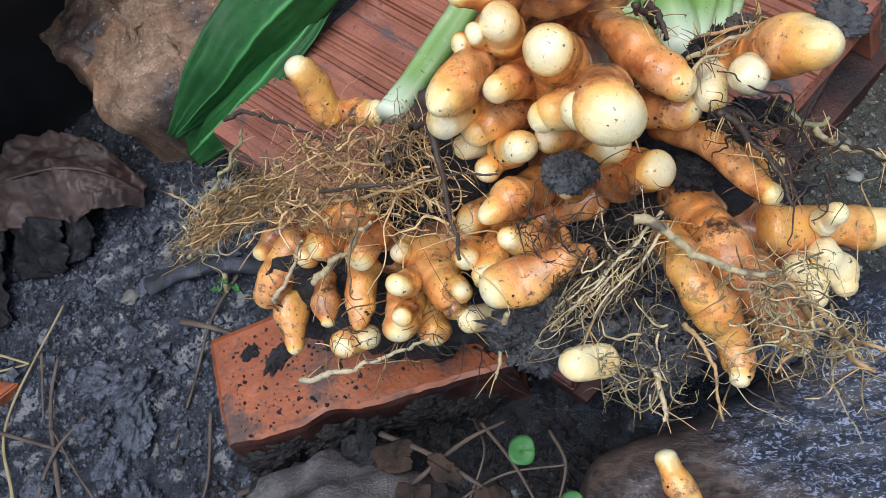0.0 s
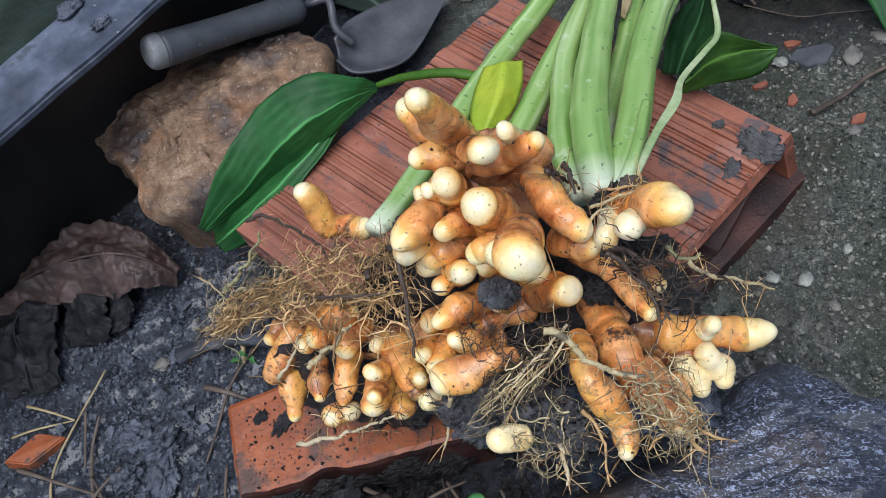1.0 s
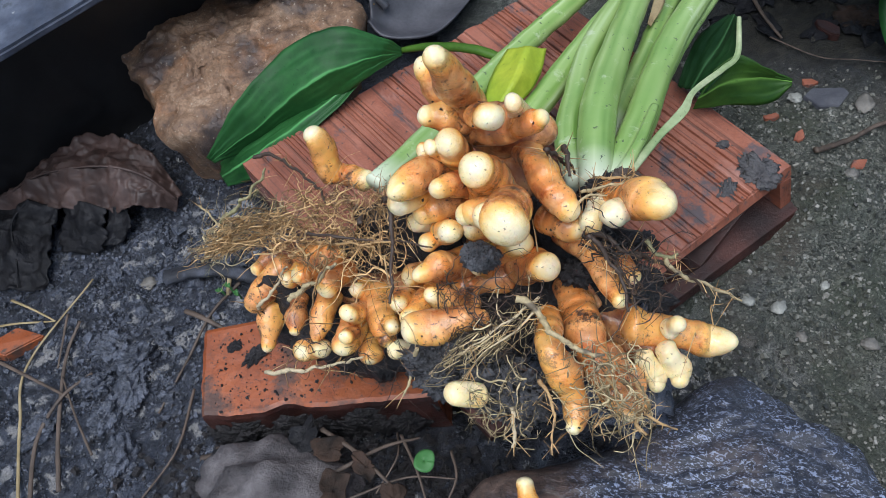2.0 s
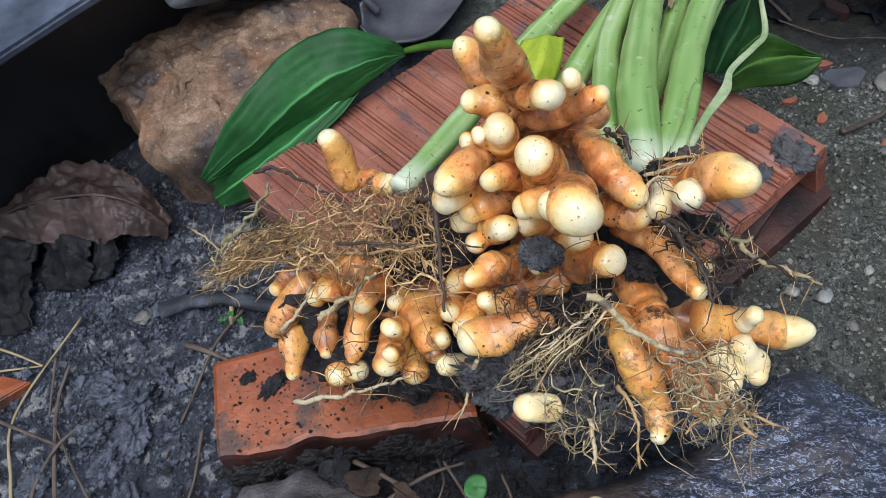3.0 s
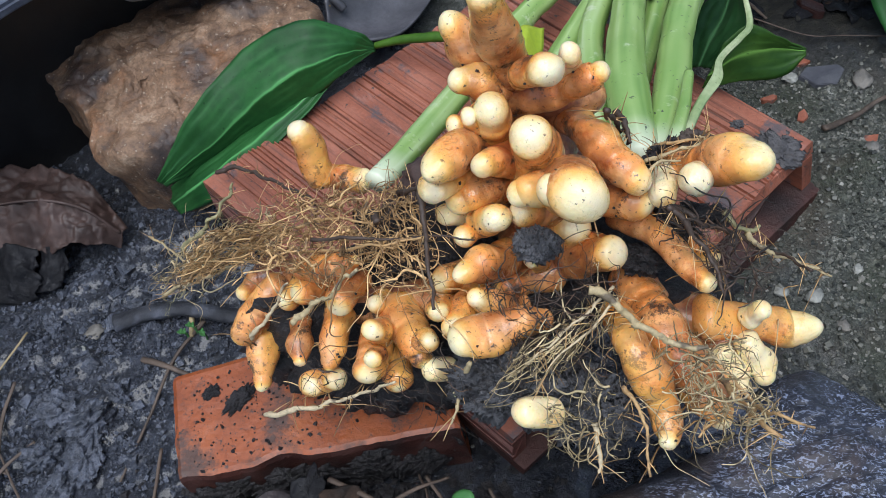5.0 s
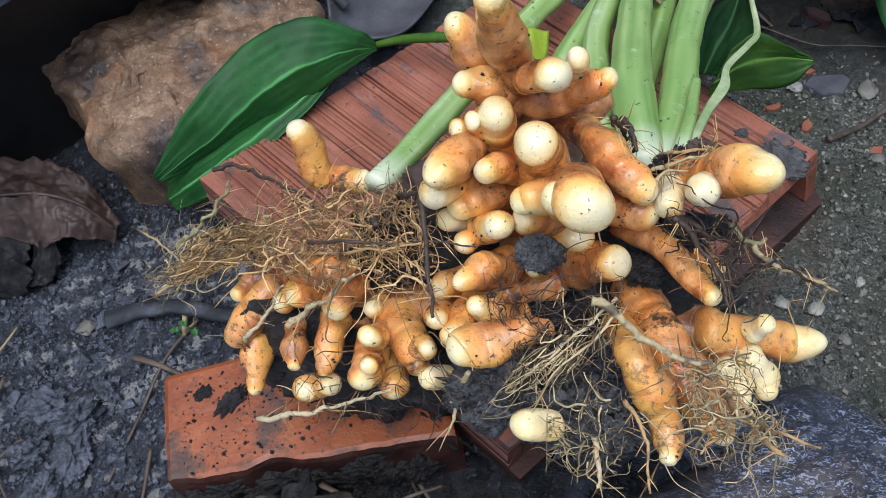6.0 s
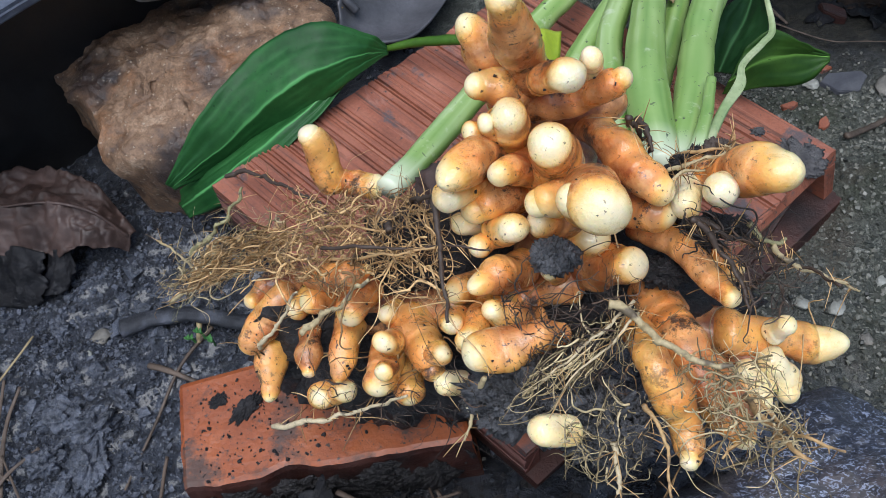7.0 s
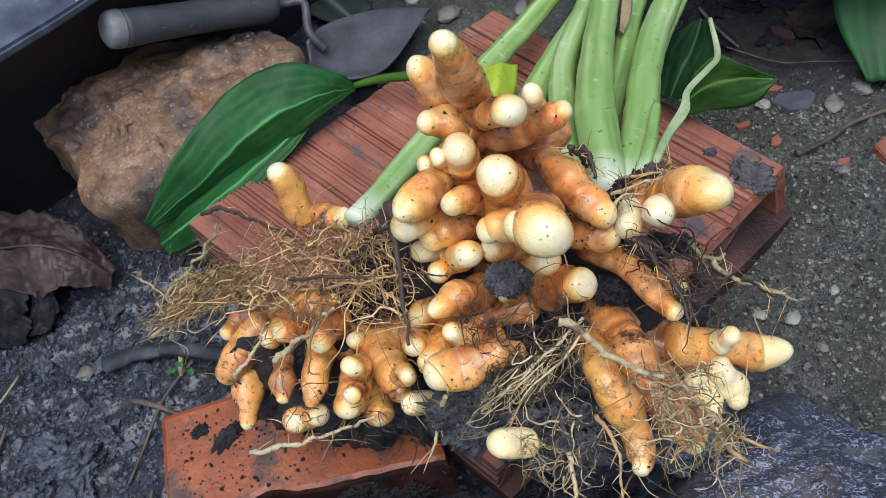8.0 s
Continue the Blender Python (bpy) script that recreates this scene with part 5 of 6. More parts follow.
root(centre_clump, "root", [(0.0581, -0.1165, 0.1800), (0.0623, -0.1194, 0.1760), (0.0696, -0.1200, 0.1720), (0.0726, -0.1175, 0.1720)], 0.0013, ROOT_GREEN)
root(centre_clump, "root", [(0.0425, -0.1250, 0.1880), (0.0490, -0.1321, 0.1840), (0.0551, -0.1407, 0.1810), (0.0578, -0.1473, 0.1780)], 0.0011, ROOT_DARK)
root_mat(lower_clump, "root_mat", [(-0.1389, -0.1207, 0.1600), (-0.1203, -0.1077, 0.1600), (-0.0967, -0.0932, 0.1550), (-0.0716, -0.0955, 0.1650), (-0.0454, -0.1146, 0.1850)], [(-0.1466, -0.1304, 0.1500), (-0.1245, -0.1213, 0.1500), (-0.0942, -0.1323, 0.1620), (-0.0687, -0.1347, 0.1720), (-0.0366, -0.1535, 0.1820)], 620, 0.00031, ROOT, 11, 0.006)
root_mat(lower_clump, "root_mat", [(-0.1756, -0.1078, 0.1200), (-0.1615, -0.0988, 0.1300), (-0.1469, -0.0932, 0.1400), (-0.1324, -0.0805, 0.1400)], [(-0.1764, -0.1179, 0.1100), (-0.1505, -0.1198, 0.1300), (-0.1267, -0.1182, 0.1450), (-0.0998, -0.1126, 0.1550)], 110, 0.00030, ROOT_PALE, 16, 0.006)
root_mat(right_clump, "root_mat", [(-0.0089, -0.1711, 0.1780), (0.0013, -0.1615, 0.1800), (0.0109, -0.1558, 0.1820), (0.0187, -0.1513, 0.1840)], [(-0.0137, -0.1803, 0.1760), (-0.0017, -0.1765, 0.1780), (0.0087, -0.1699, 0.1780), (0.0198, -0.1603, 0.1800)], 80, 0.00032, ROOT_PALE, 12, 0.003, 2.7)
root_mat(right_clump, "root_mat", [(0.0279, -0.1749, 0.1750), (0.0380, -0.1679, 0.1780), (0.0506, -0.1636, 0.1750), (0.0639, -0.1602, 0.1700)], [(0.0254, -0.1802, 0.1650), (0.0387, -0.1845, 0.1640), (0.0544, -0.1869, 0.1640), (0.0664, -0.1865, 0.1700)], 70, 0.00034, ROOT_PALE, 13, 0.003, 2.9)
root_mat(right_clump, "root_mat", [(0.0406, -0.1692, 0.1821), (0.0469, -0.1695, 0.1832), (0.0548, -0.1661, 0.1771), (0.0630, -0.1644, 0.1705)], [(0.0468, -0.1904, 0.1638), (0.0547, -0.1905, 0.1656), (0.0600, -0.1966, 0.1829), (0.0658, -0.1999, 0.1883)], 55, 0.00042, ROOT_PALE, 17, 0.003, 1.57)
root_mat(centre_clump, "root_mat", [(-0.0202, -0.1482, 0.1830), (-0.0092, -0.1489, 0.1850), (0.0068, -0.1490, 0.1860), (0.0190, -0.1506, 0.1860)], [(-0.0161, -0.1699, 0.1780), (-0.0085, -0.1721, 0.1780), (0.0037, -0.1713, 0.1760), (0.0162, -0.1734, 0.1700)], 130, 0.00026, ROOT_DARK, 14, 0.0025)
root_mat(lower_clump, "root_mat", [(-0.0926, -0.1597, 0.1400), (-0.0735, -0.1646, 0.1460), (-0.0504, -0.1700, 0.1600), (-0.0340, -0.1710, 0.1700)], [(-0.0925, -0.1733, 0.1300), (-0.0709, -0.1778, 0.1390), (-0.0462, -0.1833, 0.1510), (-0.0183, -0.1909, 0.1690)], 50, 0.00022, ROOT_DARK, 15, 0.003)
root_mat(centre_clump, "root_mat", [(0.0376, -0.1266, 0.1986), (0.0499, -0.1301, 0.1947), (0.0649, -0.1267, 0.1807), (0.0764, -0.1344, 0.1798)], [(0.0362, -0.1318, 0.1936), (0.0491, -0.1369, 0.1858), (0.0549, -0.1474, 0.1863), (0.0661, -0.1511, 0.1864)], 70, 0.0004, ROOT_DARK, 18, 0.004)
root_mat(centre_clump, "root_mat", [(0.0005, -0.1891, 0.1809), (0.0073, -0.1825, 0.1747), (0.0144, -0.1787, 0.1713), (0.0214, -0.1791, 0.1687)], [(0.0009, -0.2003, 0.1689), (0.0078, -0.2014, 0.1630), (0.0148, -0.2001, 0.1606), (0.0234, -0.1959, 0.1603)], 45, 0.00036, ROOT_PALE, 19, 0.003)
root_mat(lower_clump, "root_mat", [(-0.1854, -0.0242, 0.0600), (-0.1804, -0.0141, 0.0600), (-0.1660, -0.0134, 0.0650), (-0.1502, -0.0206, 0.0700)], [(-0.2145, -0.0827, 0.0300), (-0.2037, -0.0735, 0.0400), (-0.1788, -0.0701, 0.0600), (-0.1492, -0.0677, 0.0800)], 90, 0.00032, ROOT_GREEN, 23, 0.004, 2.4)
for holder, hv, hf in list(HAIRS.values()):
    tagged(mesh_object("root_hairs", local(holder, hv), hf, ROOT, holder), kind="stuff")
# soil held between the roots; the inner clumps' darker mud also paints gap shade
lump("soil_clump", (-0.015, -0.105, 0.105), (0.075, 0.040, 0.055), MUD_WET, centre_clump, 0.35, 51, 5)
lump("soil_clump", (0.045, -0.135, 0.095), (0.036, 0.028, 0.036), MUD, right_clump, 0.35, 52, 5)
lump("soil_clump", (-0.08, -0.122, 0.09), (0.055, 0.030, 0.045), MUD_WET, lower_clump, 0.35, 53, 5)
lump("soil_clump", (-0.0051, -0.1376, 0.1885), (0.0066, 0.0048, 0.0056), CLUMP_SOIL, centre_clump, 0.6, 54, 5, 0.0, 2.4)
lump("soil_clump", (-0.012, -0.172, 0.155), (0.020, 0.012, 0.016), CLUMP_SOIL, centre_clump, 0.6, 55, 6, 0.0, 2.6)
lump("soil_clump", (0.0122, -0.180, 0.150), (0.013, 0.010, 0.016), CLUMP_SOIL, centre_clump, 0.6, 56, 6, 0.0, 2.6)
lump("root_collar", (0.0392, -0.0973, 0.1880), (0.0085, 0.0035, 0.0040), MUD_WET, centre_clump, 0.7, 58, 5, 0.5, 2.6)
lump("root_collar", (0.0480, -0.0966, 0.1930), (0.0050, 0.0035, 0.0035), TWIG, centre_clump, 0.7, 59, 5, 0.0, 2.4)
lump("soil_clump", (0.0396, -0.1148, 0.1720), (0.0070, 0.0049, 0.0042), MUD_WET, centre_clump, 0.6, 110, 5, 0.0, 2.5)
lump("soil_clump", (0.0488, -0.1106, 0.1700), (0.0060, 0.0042, 0.0036), MUD_WET, centre_clump, 0.6, 111, 5, 0.0, 2.5)
lump("soil_clump", (0.0573, -0.1092, 0.1660), (0.0055, 0.0038, 0.0033), MUD_WET, centre_clump, 0.6, 112, 5, 0.0, 2.5)
lump("soil_clump", (0.0316, -0.1253, 0.1620), (0.0075, 0.0052, 0.0045), MUD_WET, centre_clump, 0.6, 113, 5, 0.0, 2.5)
lump("soil_clump", (0.0457, -0.1195, 0.1680), (0.0045, 0.0031, 0.0027), MUD_WET, centre_clump, 0.6, 114, 5, 0.0, 2.5)
lump("old_scale", (-0.048, -0.085, 0.155), (0.015, 0.012, 0.010), DEAD_LEAF, sprout_clump, 0.35, 57, 4)


# ---- stems and leaves ----
stem(centre_clump, "stem", [(0.034, -0.078, 0.16), (0.03, -0.03, 0.152), (0.033, 0.022, 0.136), (0.038, 0.07, 0.122), (0.053, 0.178, 0.092), (0.062, 0.3, 0.05), (0.075, 0.42, 0.035)], [0.0075, 0.0094, 0.0086, 0.008, 0.0076, 0.007, 0.007], None, 0.95)
stem(centre_clump, "stem", [(0.04, -0.076, 0.156), (0.049, -0.033, 0.144), (0.059, 0.032, 0.128), (0.072, 0.082, 0.116), (0.107, 0.18, 0.09), (0.135, 0.27, 0.05), (0.16, 0.4, 0.035)], [0.0072, 0.0082, 0.0078, 0.0075, 0.007, 0.0068, 0.006], None, 0.95)
stem(centre_clump, "stem", [(0.026, -0.072, 0.15), (0.017, -0.041, 0.144), (0.016, -0.003, 0.132), (0.018, 0.046, 0.118), (0.036, 0.136, 0.092), (0.05, 0.25, 0.06), (0.06, 0.4, 0.03)], [0.0055, 0.0072, 0.007, 0.0066, 0.0062, 0.006, 0.006], None, 0.95)
stem(centre_clump, "stem", [(-0.023, -0.027, 0.112), (-0.008, 0.004, 0.112), (0.01, 0.055, 0.104), (0.03, 0.107, 0.096), (0.064, 0.199, 0.078), (0.085, 0.28, 0.05), (0.12, 0.4, 0.03)], [0.005, 0.0075, 0.0076, 0.007, 0.0065, 0.006, 0.006], None, 0.95)
stem(centre_clump, "stem", [(0.047, -0.031, 0.13), (0.059, 0.02, 0.12), (0.074, 0.075, 0.11), (0.114, 0.182, 0.09), (0.15, 0.28, 0.05), (0.18, 0.4, 0.03)], [0.003, 0.0038, 0.004, 0.004, 0.004, 0.004])
stem(centre_clump, "stem", [(0.034, -0.021, 0.126), (0.047, 0.043, 0.11), (0.061, 0.117, 0.095), (0.083, 0.198, 0.078), (0.11, 0.28, 0.05), (0.13, 0.4, 0.03)], [0.005, 0.006, 0.006, 0.006, 0.006, 0.006])
stem(centre_clump, "cut_stem", [(0.042, -0.082, 0.166), (0.046, -0.073, 0.166), (0.052, -0.05, 0.16), (0.057, -0.023, 0.152)], [0.004, 0.0031, 0.0026, 0.0023])
stem(sprout_clump, "stem", [(-0.077, -0.074, 0.140), (-0.064, -0.045, 0.132), (-0.030, 0.055, 0.100), (-0.004, 0.105, 0.092), (0.022, 0.16, 0.085), (0.08, 0.32, 0.05)],
     [0.0058, 0.0065, 0.0070, 0.0070, 0.0065, 0.006])


def blade(parent, name, mid, one, other, material, across=18, along=40, pleats=9.0, depth=0.0008, thick=0.0005, veins=7.0, crumple=0.003, rag=0.0):
    """A leaf between two edge curves, through its midrib, with parallel side veins as small pleats."""
    mid, one, other = spline(mid, along), spline(one, along), spline(other, along)
    rows, vein = [], []
    for i in range(along + 1):
        row, vr = [], []
        for k in range(across + 1):
            s = 2 * k / across - 1
            e = one[i] if s < 0 else other[i]
            p = mid[i] + (e - mid[i]) * abs(s) * (1 + rag * noise.fractal(Vector((i * 7.0 / along, 9.0 if s < 0 else 3.0, along)), 0.8, 2.2, 3))
            p = p + np.array([0, 0, 1]) * depth * math.sin(abs(s) * pleats * 1.6 - i * 0.16) * abs(s) ** 0.4
            p = p + np.array([0, 0, 1]) * (crumple * noise.noise(Vector(p) * 18) * abs(s) + crumple * 0.35 * noise.fractal(Vector(p) * 70, 0.8, 2.0, 3))
            row.append(p)
            vr.append(max(0.0, 1 - abs(s) * across / 1.6) + 0.42 * max(0, math.sin(abs(s) * veins * 4 - i * 0.16)) ** 6)
        rows.append(row)
        vein.append(vr)
    return sheet(name, rows, thick, material, parent, vein)


blade(sprout_clump, "leaf", [(-0.105, 0.065, 0.085), (-0.116, 0.048, 0.1), (-0.137, 0.031, 0.105), (-0.161, 0.019, 0.096), (-0.188, 0.009, 0.076), (-0.228, -0.008, 0.052)],
      [(-0.106, 0.068, 0.086), (-0.113, 0.06, 0.105), (-0.138, 0.055, 0.118), (-0.173, 0.043, 0.108), (-0.203, 0.014, 0.09), (-0.231, -0.008, 0.055)],
      [(-0.105, 0.063, 0.084), (-0.114, 0.046, 0.09), (-0.132, 0.030, 0.086), (-0.155, 0.020, 0.076), (-0.187, 0.011, 0.06), (-0.227, -0.008, 0.05)], LEAF, 26, 60)
blade(sprout_clump, "leaf_lobe", [(-0.13, 0.035, 0.09), (-0.165, 0.005, 0.078), (-0.208, -0.007, 0.05), (-0.237, 0.001, 0.02)],
      [(-0.138, 0.04, 0.088), (-0.176, 0.017, 0.072), (-0.22, 0.001, 0.048), (-0.244, 0.009, 0.02)],
      [(-0.125, 0.036, 0.086), (-0.157, 0.001, 0.074), (-0.198, -0.014, 0.045), (-0.231, -0.005, 0.016)], LEAF, 16, 40)
stem(sprout_clump, "petiole", [(-0.028, 0.050, 0.098), (-0.055, 0.058, 0.100), (-0.085, 0.066, 0.092), (-0.108, 0.068, 0.085)], [0.0034, 0.0034, 0.0032, 0.0020], LEAF_PALE)
blade(sprout_clump, "young_leaf", [(-0.031, -0.014, 0.119), (-0.024, -0.003, 0.127), (-0.018, 0.01, 0.131), (-0.016, 0.037, 0.126)],
      [(-0.031, -0.014, 0.119), (-0.037, 0.009, 0.114), (-0.035, 0.026, 0.116), (-0.03, 0.044, 0.116)],
      [(-0.03, -0.013, 0.119), (-0.015, 0.004, 0.118), (-0.008, 0.022, 0.118), (-0.007, 0.044, 0.119)], LEAF_YELLOW, 12, 30, 3.0, 0.0006)
blade(centre_clump, "folded_leaf", [(0.044, -0.083, 0.168), (0.05, -0.071, 0.165), (0.061, -0.04, 0.152), (0.071, -0.017, 0.142), (0.076, 0.006, 0.132), (0.091, 0.037, 0.116), (0.1, 0.058, 0.106), (0.1, 0.091, 0.102)],
      [(0.045, -0.083, 0.167), (0.051, -0.072, 0.164), (0.062, -0.041, 0.151), (0.073, -0.017, 0.141), (0.077, 0.005, 0.131), (0.092, 0.036, 0.115), (0.101, 0.058, 0.105), (0.101, 0.092, 0.101)],
      [(0.043, -0.081, 0.167), (0.048, -0.069, 0.164), (0.059, -0.039, 0.151), (0.069, -0.014, 0.141), (0.075, 0.008, 0.131), (0.09, 0.039, 0.115), (0.098, 0.059, 0.105), (0.099, 0.092, 0.101)], LEAF_STRAW, 8, 40, 3.0, 0.0003, 0.0009, 4.0, 0.0004)
blade(centre_clump, "leaf", [(0.081, 0.046, 0.08), (0.098, 0.055, 0.086), (0.117, 0.059, 0.086), (0.133, 0.06, 0.083)],
      [(0.088, 0.056, 0.094), (0.101, 0.061, 0.102), (0.116, 0.059, 0.097), (0.133, 0.061, 0.084)],
      [(0.079, 0.045, 0.07), (0.099, 0.051, 0.07), (0.122, 0.052, 0.074), (0.133, 0.058, 0.083)], LEAF_MID, 16, 30)
blade(centre_clump, "leaf", [(0.077, 0.054, 0.078), (0.084, 0.071, 0.082), (0.092, 0.087, 0.084), (0.099, 0.109, 0.086)],
      [(0.085, 0.047, 0.084), (0.096, 0.057, 0.098), (0.1, 0.066, 0.103), (0.1, 0.092, 0.1)],
      [(0.069, 0.063, 0.07), (0.074, 0.087, 0.072), (0.081, 0.106, 0.074), (0.096, 0.116, 0.08)], LEAF_DARK, 16, 30)
blade(centre_clump, "dry_sheath", [(0.0490, 0.070, 0.1150), (0.0525, 0.090, 0.1120), (0.0555, 0.112, 0.1080), (0.060, 0.140, 0.1000)],
      [(0.0480, 0.071, 0.1150), (0.0500, 0.091, 0.1130), (0.0530, 0.113, 0.1090), (0.059, 0.141, 0.1000)],
      [(0.0500, 0.069, 0.1150), (0.0555, 0.088, 0.1110), (0.0580, 0.111, 0.1070), (0.061, 0.139, 0.1000)], STRAW, 6, 20)

# ---- small things on the ground ----
def lay(path, lift=0.001):
    """Places on the ground along (x, y) pairs, lifted a little."""
    return [(x, y, ground_height(x, y) + lift) for x, y in path]


strand("stick", lay([(-0.258, -0.076), (-0.240, -0.069), (-0.215, -0.066), (-0.180, -0.071), (-0.14, -0.075)], 0.007), 0.0066, BLACK_STICK, "charred black stick lying beside the orange brick", "stick", flat=0.7)
strand("twig", lay([(-0.236, -0.097), (-0.222, -0.101), (-0.204, -0.106)], 0.003), 0.0022, TWIG, "short grey twig at the brick's corner", "twig", "twigs")
strand("twig", lay([(-0.204, -0.072), (-0.216, -0.098), (-0.222, -0.13), (-0.229, -0.168)], 0.003), 0.0012, TWIG, "long thin grey stalk across the mud", "twig", "twigs")
strand("twig", lay([(-0.209, -0.150), (-0.204, -0.19), (-0.213, -0.225)], 0.003), 0.0010, TWIG, "thin grey stalk across the mud", "twig", "twigs")
strand("twig", lay([(0.160, 0.064), (0.170, 0.072), (0.186, 0.084), (0.206, 0.100), (0.25, 0.115)], 0.004), 0.0022, TWIG, "thin dark twig on the grey grit", "twig", "twigs")
strand("twig", lay([(0.118, 0.212), (0.128, 0.19), (0.140, 0.168)], 0.006), 0.0018, TWIG, "thin brown twig on the litter", "twig", "twigs")
strand("twig", lay([(-0.213, -0.066), (-0.209, -0.083)], 0.003), 0.0020, STRAW, "short pale bark chip beside the stick", "twig", "twigs")
straws = (((-0.297, -0.235), (-0.318, -0.19), (-0.332, -0.15), (-0.312, -0.083)), ((-0.272, -0.226), (-0.289, -0.19), (-0.307, -0.143), (-0.308, -0.115)),
          ((-0.258, -0.202), (-0.280, -0.18), (-0.303, -0.155)), ((-0.372, -0.128), (-0.352, -0.124), (-0.325, -0.118)),
          ((-0.36, -0.150), (-0.33, -0.158), (-0.292, -0.168)), ((-0.318, -0.112), (-0.311, -0.135), (-0.309, -0.150)),
          ((-0.37, -0.105), (-0.345, -0.112), (-0.325, -0.118)), ((-0.285, -0.24), (-0.300, -0.2), (-0.296, -0.17), (-0.282, -0.15)),
          ((0.132, 0.170), (0.165, 0.155), (0.190, 0.151), (0.24, 0.150)))
for k, path in enumerate(straws):
    strand("straw", lay(path, 0.004 + 0.0015 * (k % 3)), (0.0011, 0.0015, 0.0009)[k % 3], STRAW if k % 3 == 0 else TWIG, "dry straw stalk lying on the mud" if k < 8 else "pale dry straw on the grit", "straw", "straws", 0.45)


def dried_leaf():
    ob = blade(None, "dried_leaf", [(-0.408, -0.035, 0.016), (-0.365, -0.022, 0.036), (-0.317, -0.014, 0.042), (-0.287, -0.013, 0.034), (-0.268, -0.017, 0.013)],
               [(-0.409, -0.030, 0.016), (-0.377, -0.002, 0.028), (-0.333, 0.020, 0.034), (-0.292, 0.008, 0.030), (-0.267, -0.011, 0.013)],
               [(-0.409, -0.040, 0.010), (-0.361, -0.038, 0.026), (-0.316, -0.037, 0.028), (-0.287, -0.031, 0.022), (-0.270, -0.023, 0.010)], DEAD_LEAF, 60, 110, 5.0, 0.0003, 0.0006, 7.0, 0.016, 0.16)
    tagged(ob, "curled wet brown dead leaf beside the stone", "leaf")
    stem(ob, "midrib", [(-0.406, -0.035, 0.0175), (-0.365, -0.022, 0.0375), (-0.317, -0.014, 0.0435), (-0.287, -0.013, 0.0355), (-0.269, -0.017, 0.0145)], [0.0006, 0.0009, 0.0011, 0.0012, 0.0012], DEAD_LEAF)
    ob = blade(None, "dark_leaf", [(-0.375, -0.036, 0.024), (-0.382, -0.055, 0.020), (-0.372, -0.078, 0.012), (-0.366, -0.098, 0.004)],
               [(-0.408, -0.036, 0.010), (-0.415, -0.060, 0.010), (-0.402, -0.085, 0.006), (-0.385, -0.100, 0.003)],
               [(-0.352, -0.036, 0.025), (-0.356, -0.052, 0.014), (-0.348, -0.075, 0.008), (-0.348, -0.096, 0.003)], DARK_LEAF, 30, 40, 4.0, 0.0006, 0.0006, 7.0, 0.014, 0.2)
    tagged(ob, "black rotten leaf hanging under the brown one", "leaf")
    stem(ob, "midrib", [(-0.375, -0.036, 0.0255), (-0.382, -0.055, 0.0215), (-0.372, -0.078, 0.0135), (-0.366, -0.097, 0.0055)], [0.0011, 0.0010, 0.0008, 0.0005], DARK_LEAF)
    ob = blade(None, "dark_leaf", [(-0.332, -0.034, 0.027), (-0.330, -0.044, 0.024), (-0.327, -0.052, 0.015), (-0.330, -0.063, 0.004)],
               [(-0.348, -0.034, 0.026), (-0.349, -0.046, 0.016), (-0.350, -0.055, 0.008), (-0.347, -0.064, 0.003)],
               [(-0.316, -0.034, 0.026), (-0.315, -0.044, 0.018), (-0.312, -0.052, 0.010), (-0.315, -0.059, 0.003)], DARK_LEAF, 24, 30, 4.0, 0.0006, 0.0006, 7.0, 0.010, 0.2)
    tagged(ob, "shining black wet leaf folded under the brown one", "leaf")
    ob = blade(None, "dark_leaf", [(-0.307, -0.033, 0.023), (-0.307, -0.040, 0.019), (-0.308, -0.048, 0.011), (-0.311, -0.055, 0.004)],
               [(-0.315, -0.033, 0.023), (-0.316, -0.042, 0.014), (-0.318, -0.050, 0.008), (-0.318, -0.056, 0.003)],
               [(-0.298, -0.032, 0.022), (-0.298, -0.040, 0.012), (-0.300, -0.048, 0.007), (-0.305, -0.054, 0.003)], DARK_LEAF, 20, 24, 4.0, 0.0006, 0.0006, 7.0, 0.009, 0.2)
    tagged(ob, "small black wet leaf scrap under the brown one", "leaf")
    ob = blade(None, "dark_leaf", [(-0.215, 0.300, 0.02), (-0.19, 0.27, 0.018), (-0.165, 0.245, 0.012), (-0.142, 0.222, 0.006)],
               [(-0.195, 0.315, 0.02), (-0.16, 0.285, 0.018), (-0.138, 0.255, 0.012), (-0.128, 0.235, 0.006)],
               [(-0.235, 0.285, 0.02), (-0.215, 0.255, 0.018), (-0.185, 0.232, 0.012), (-0.153, 0.218, 0.006)], LEAF_DULL, 14, 20, 4.0, 0.001, 0.0006)
    tagged(ob, "dull dark green leaf lying behind the trowel", "leaf")


dried_leaf()


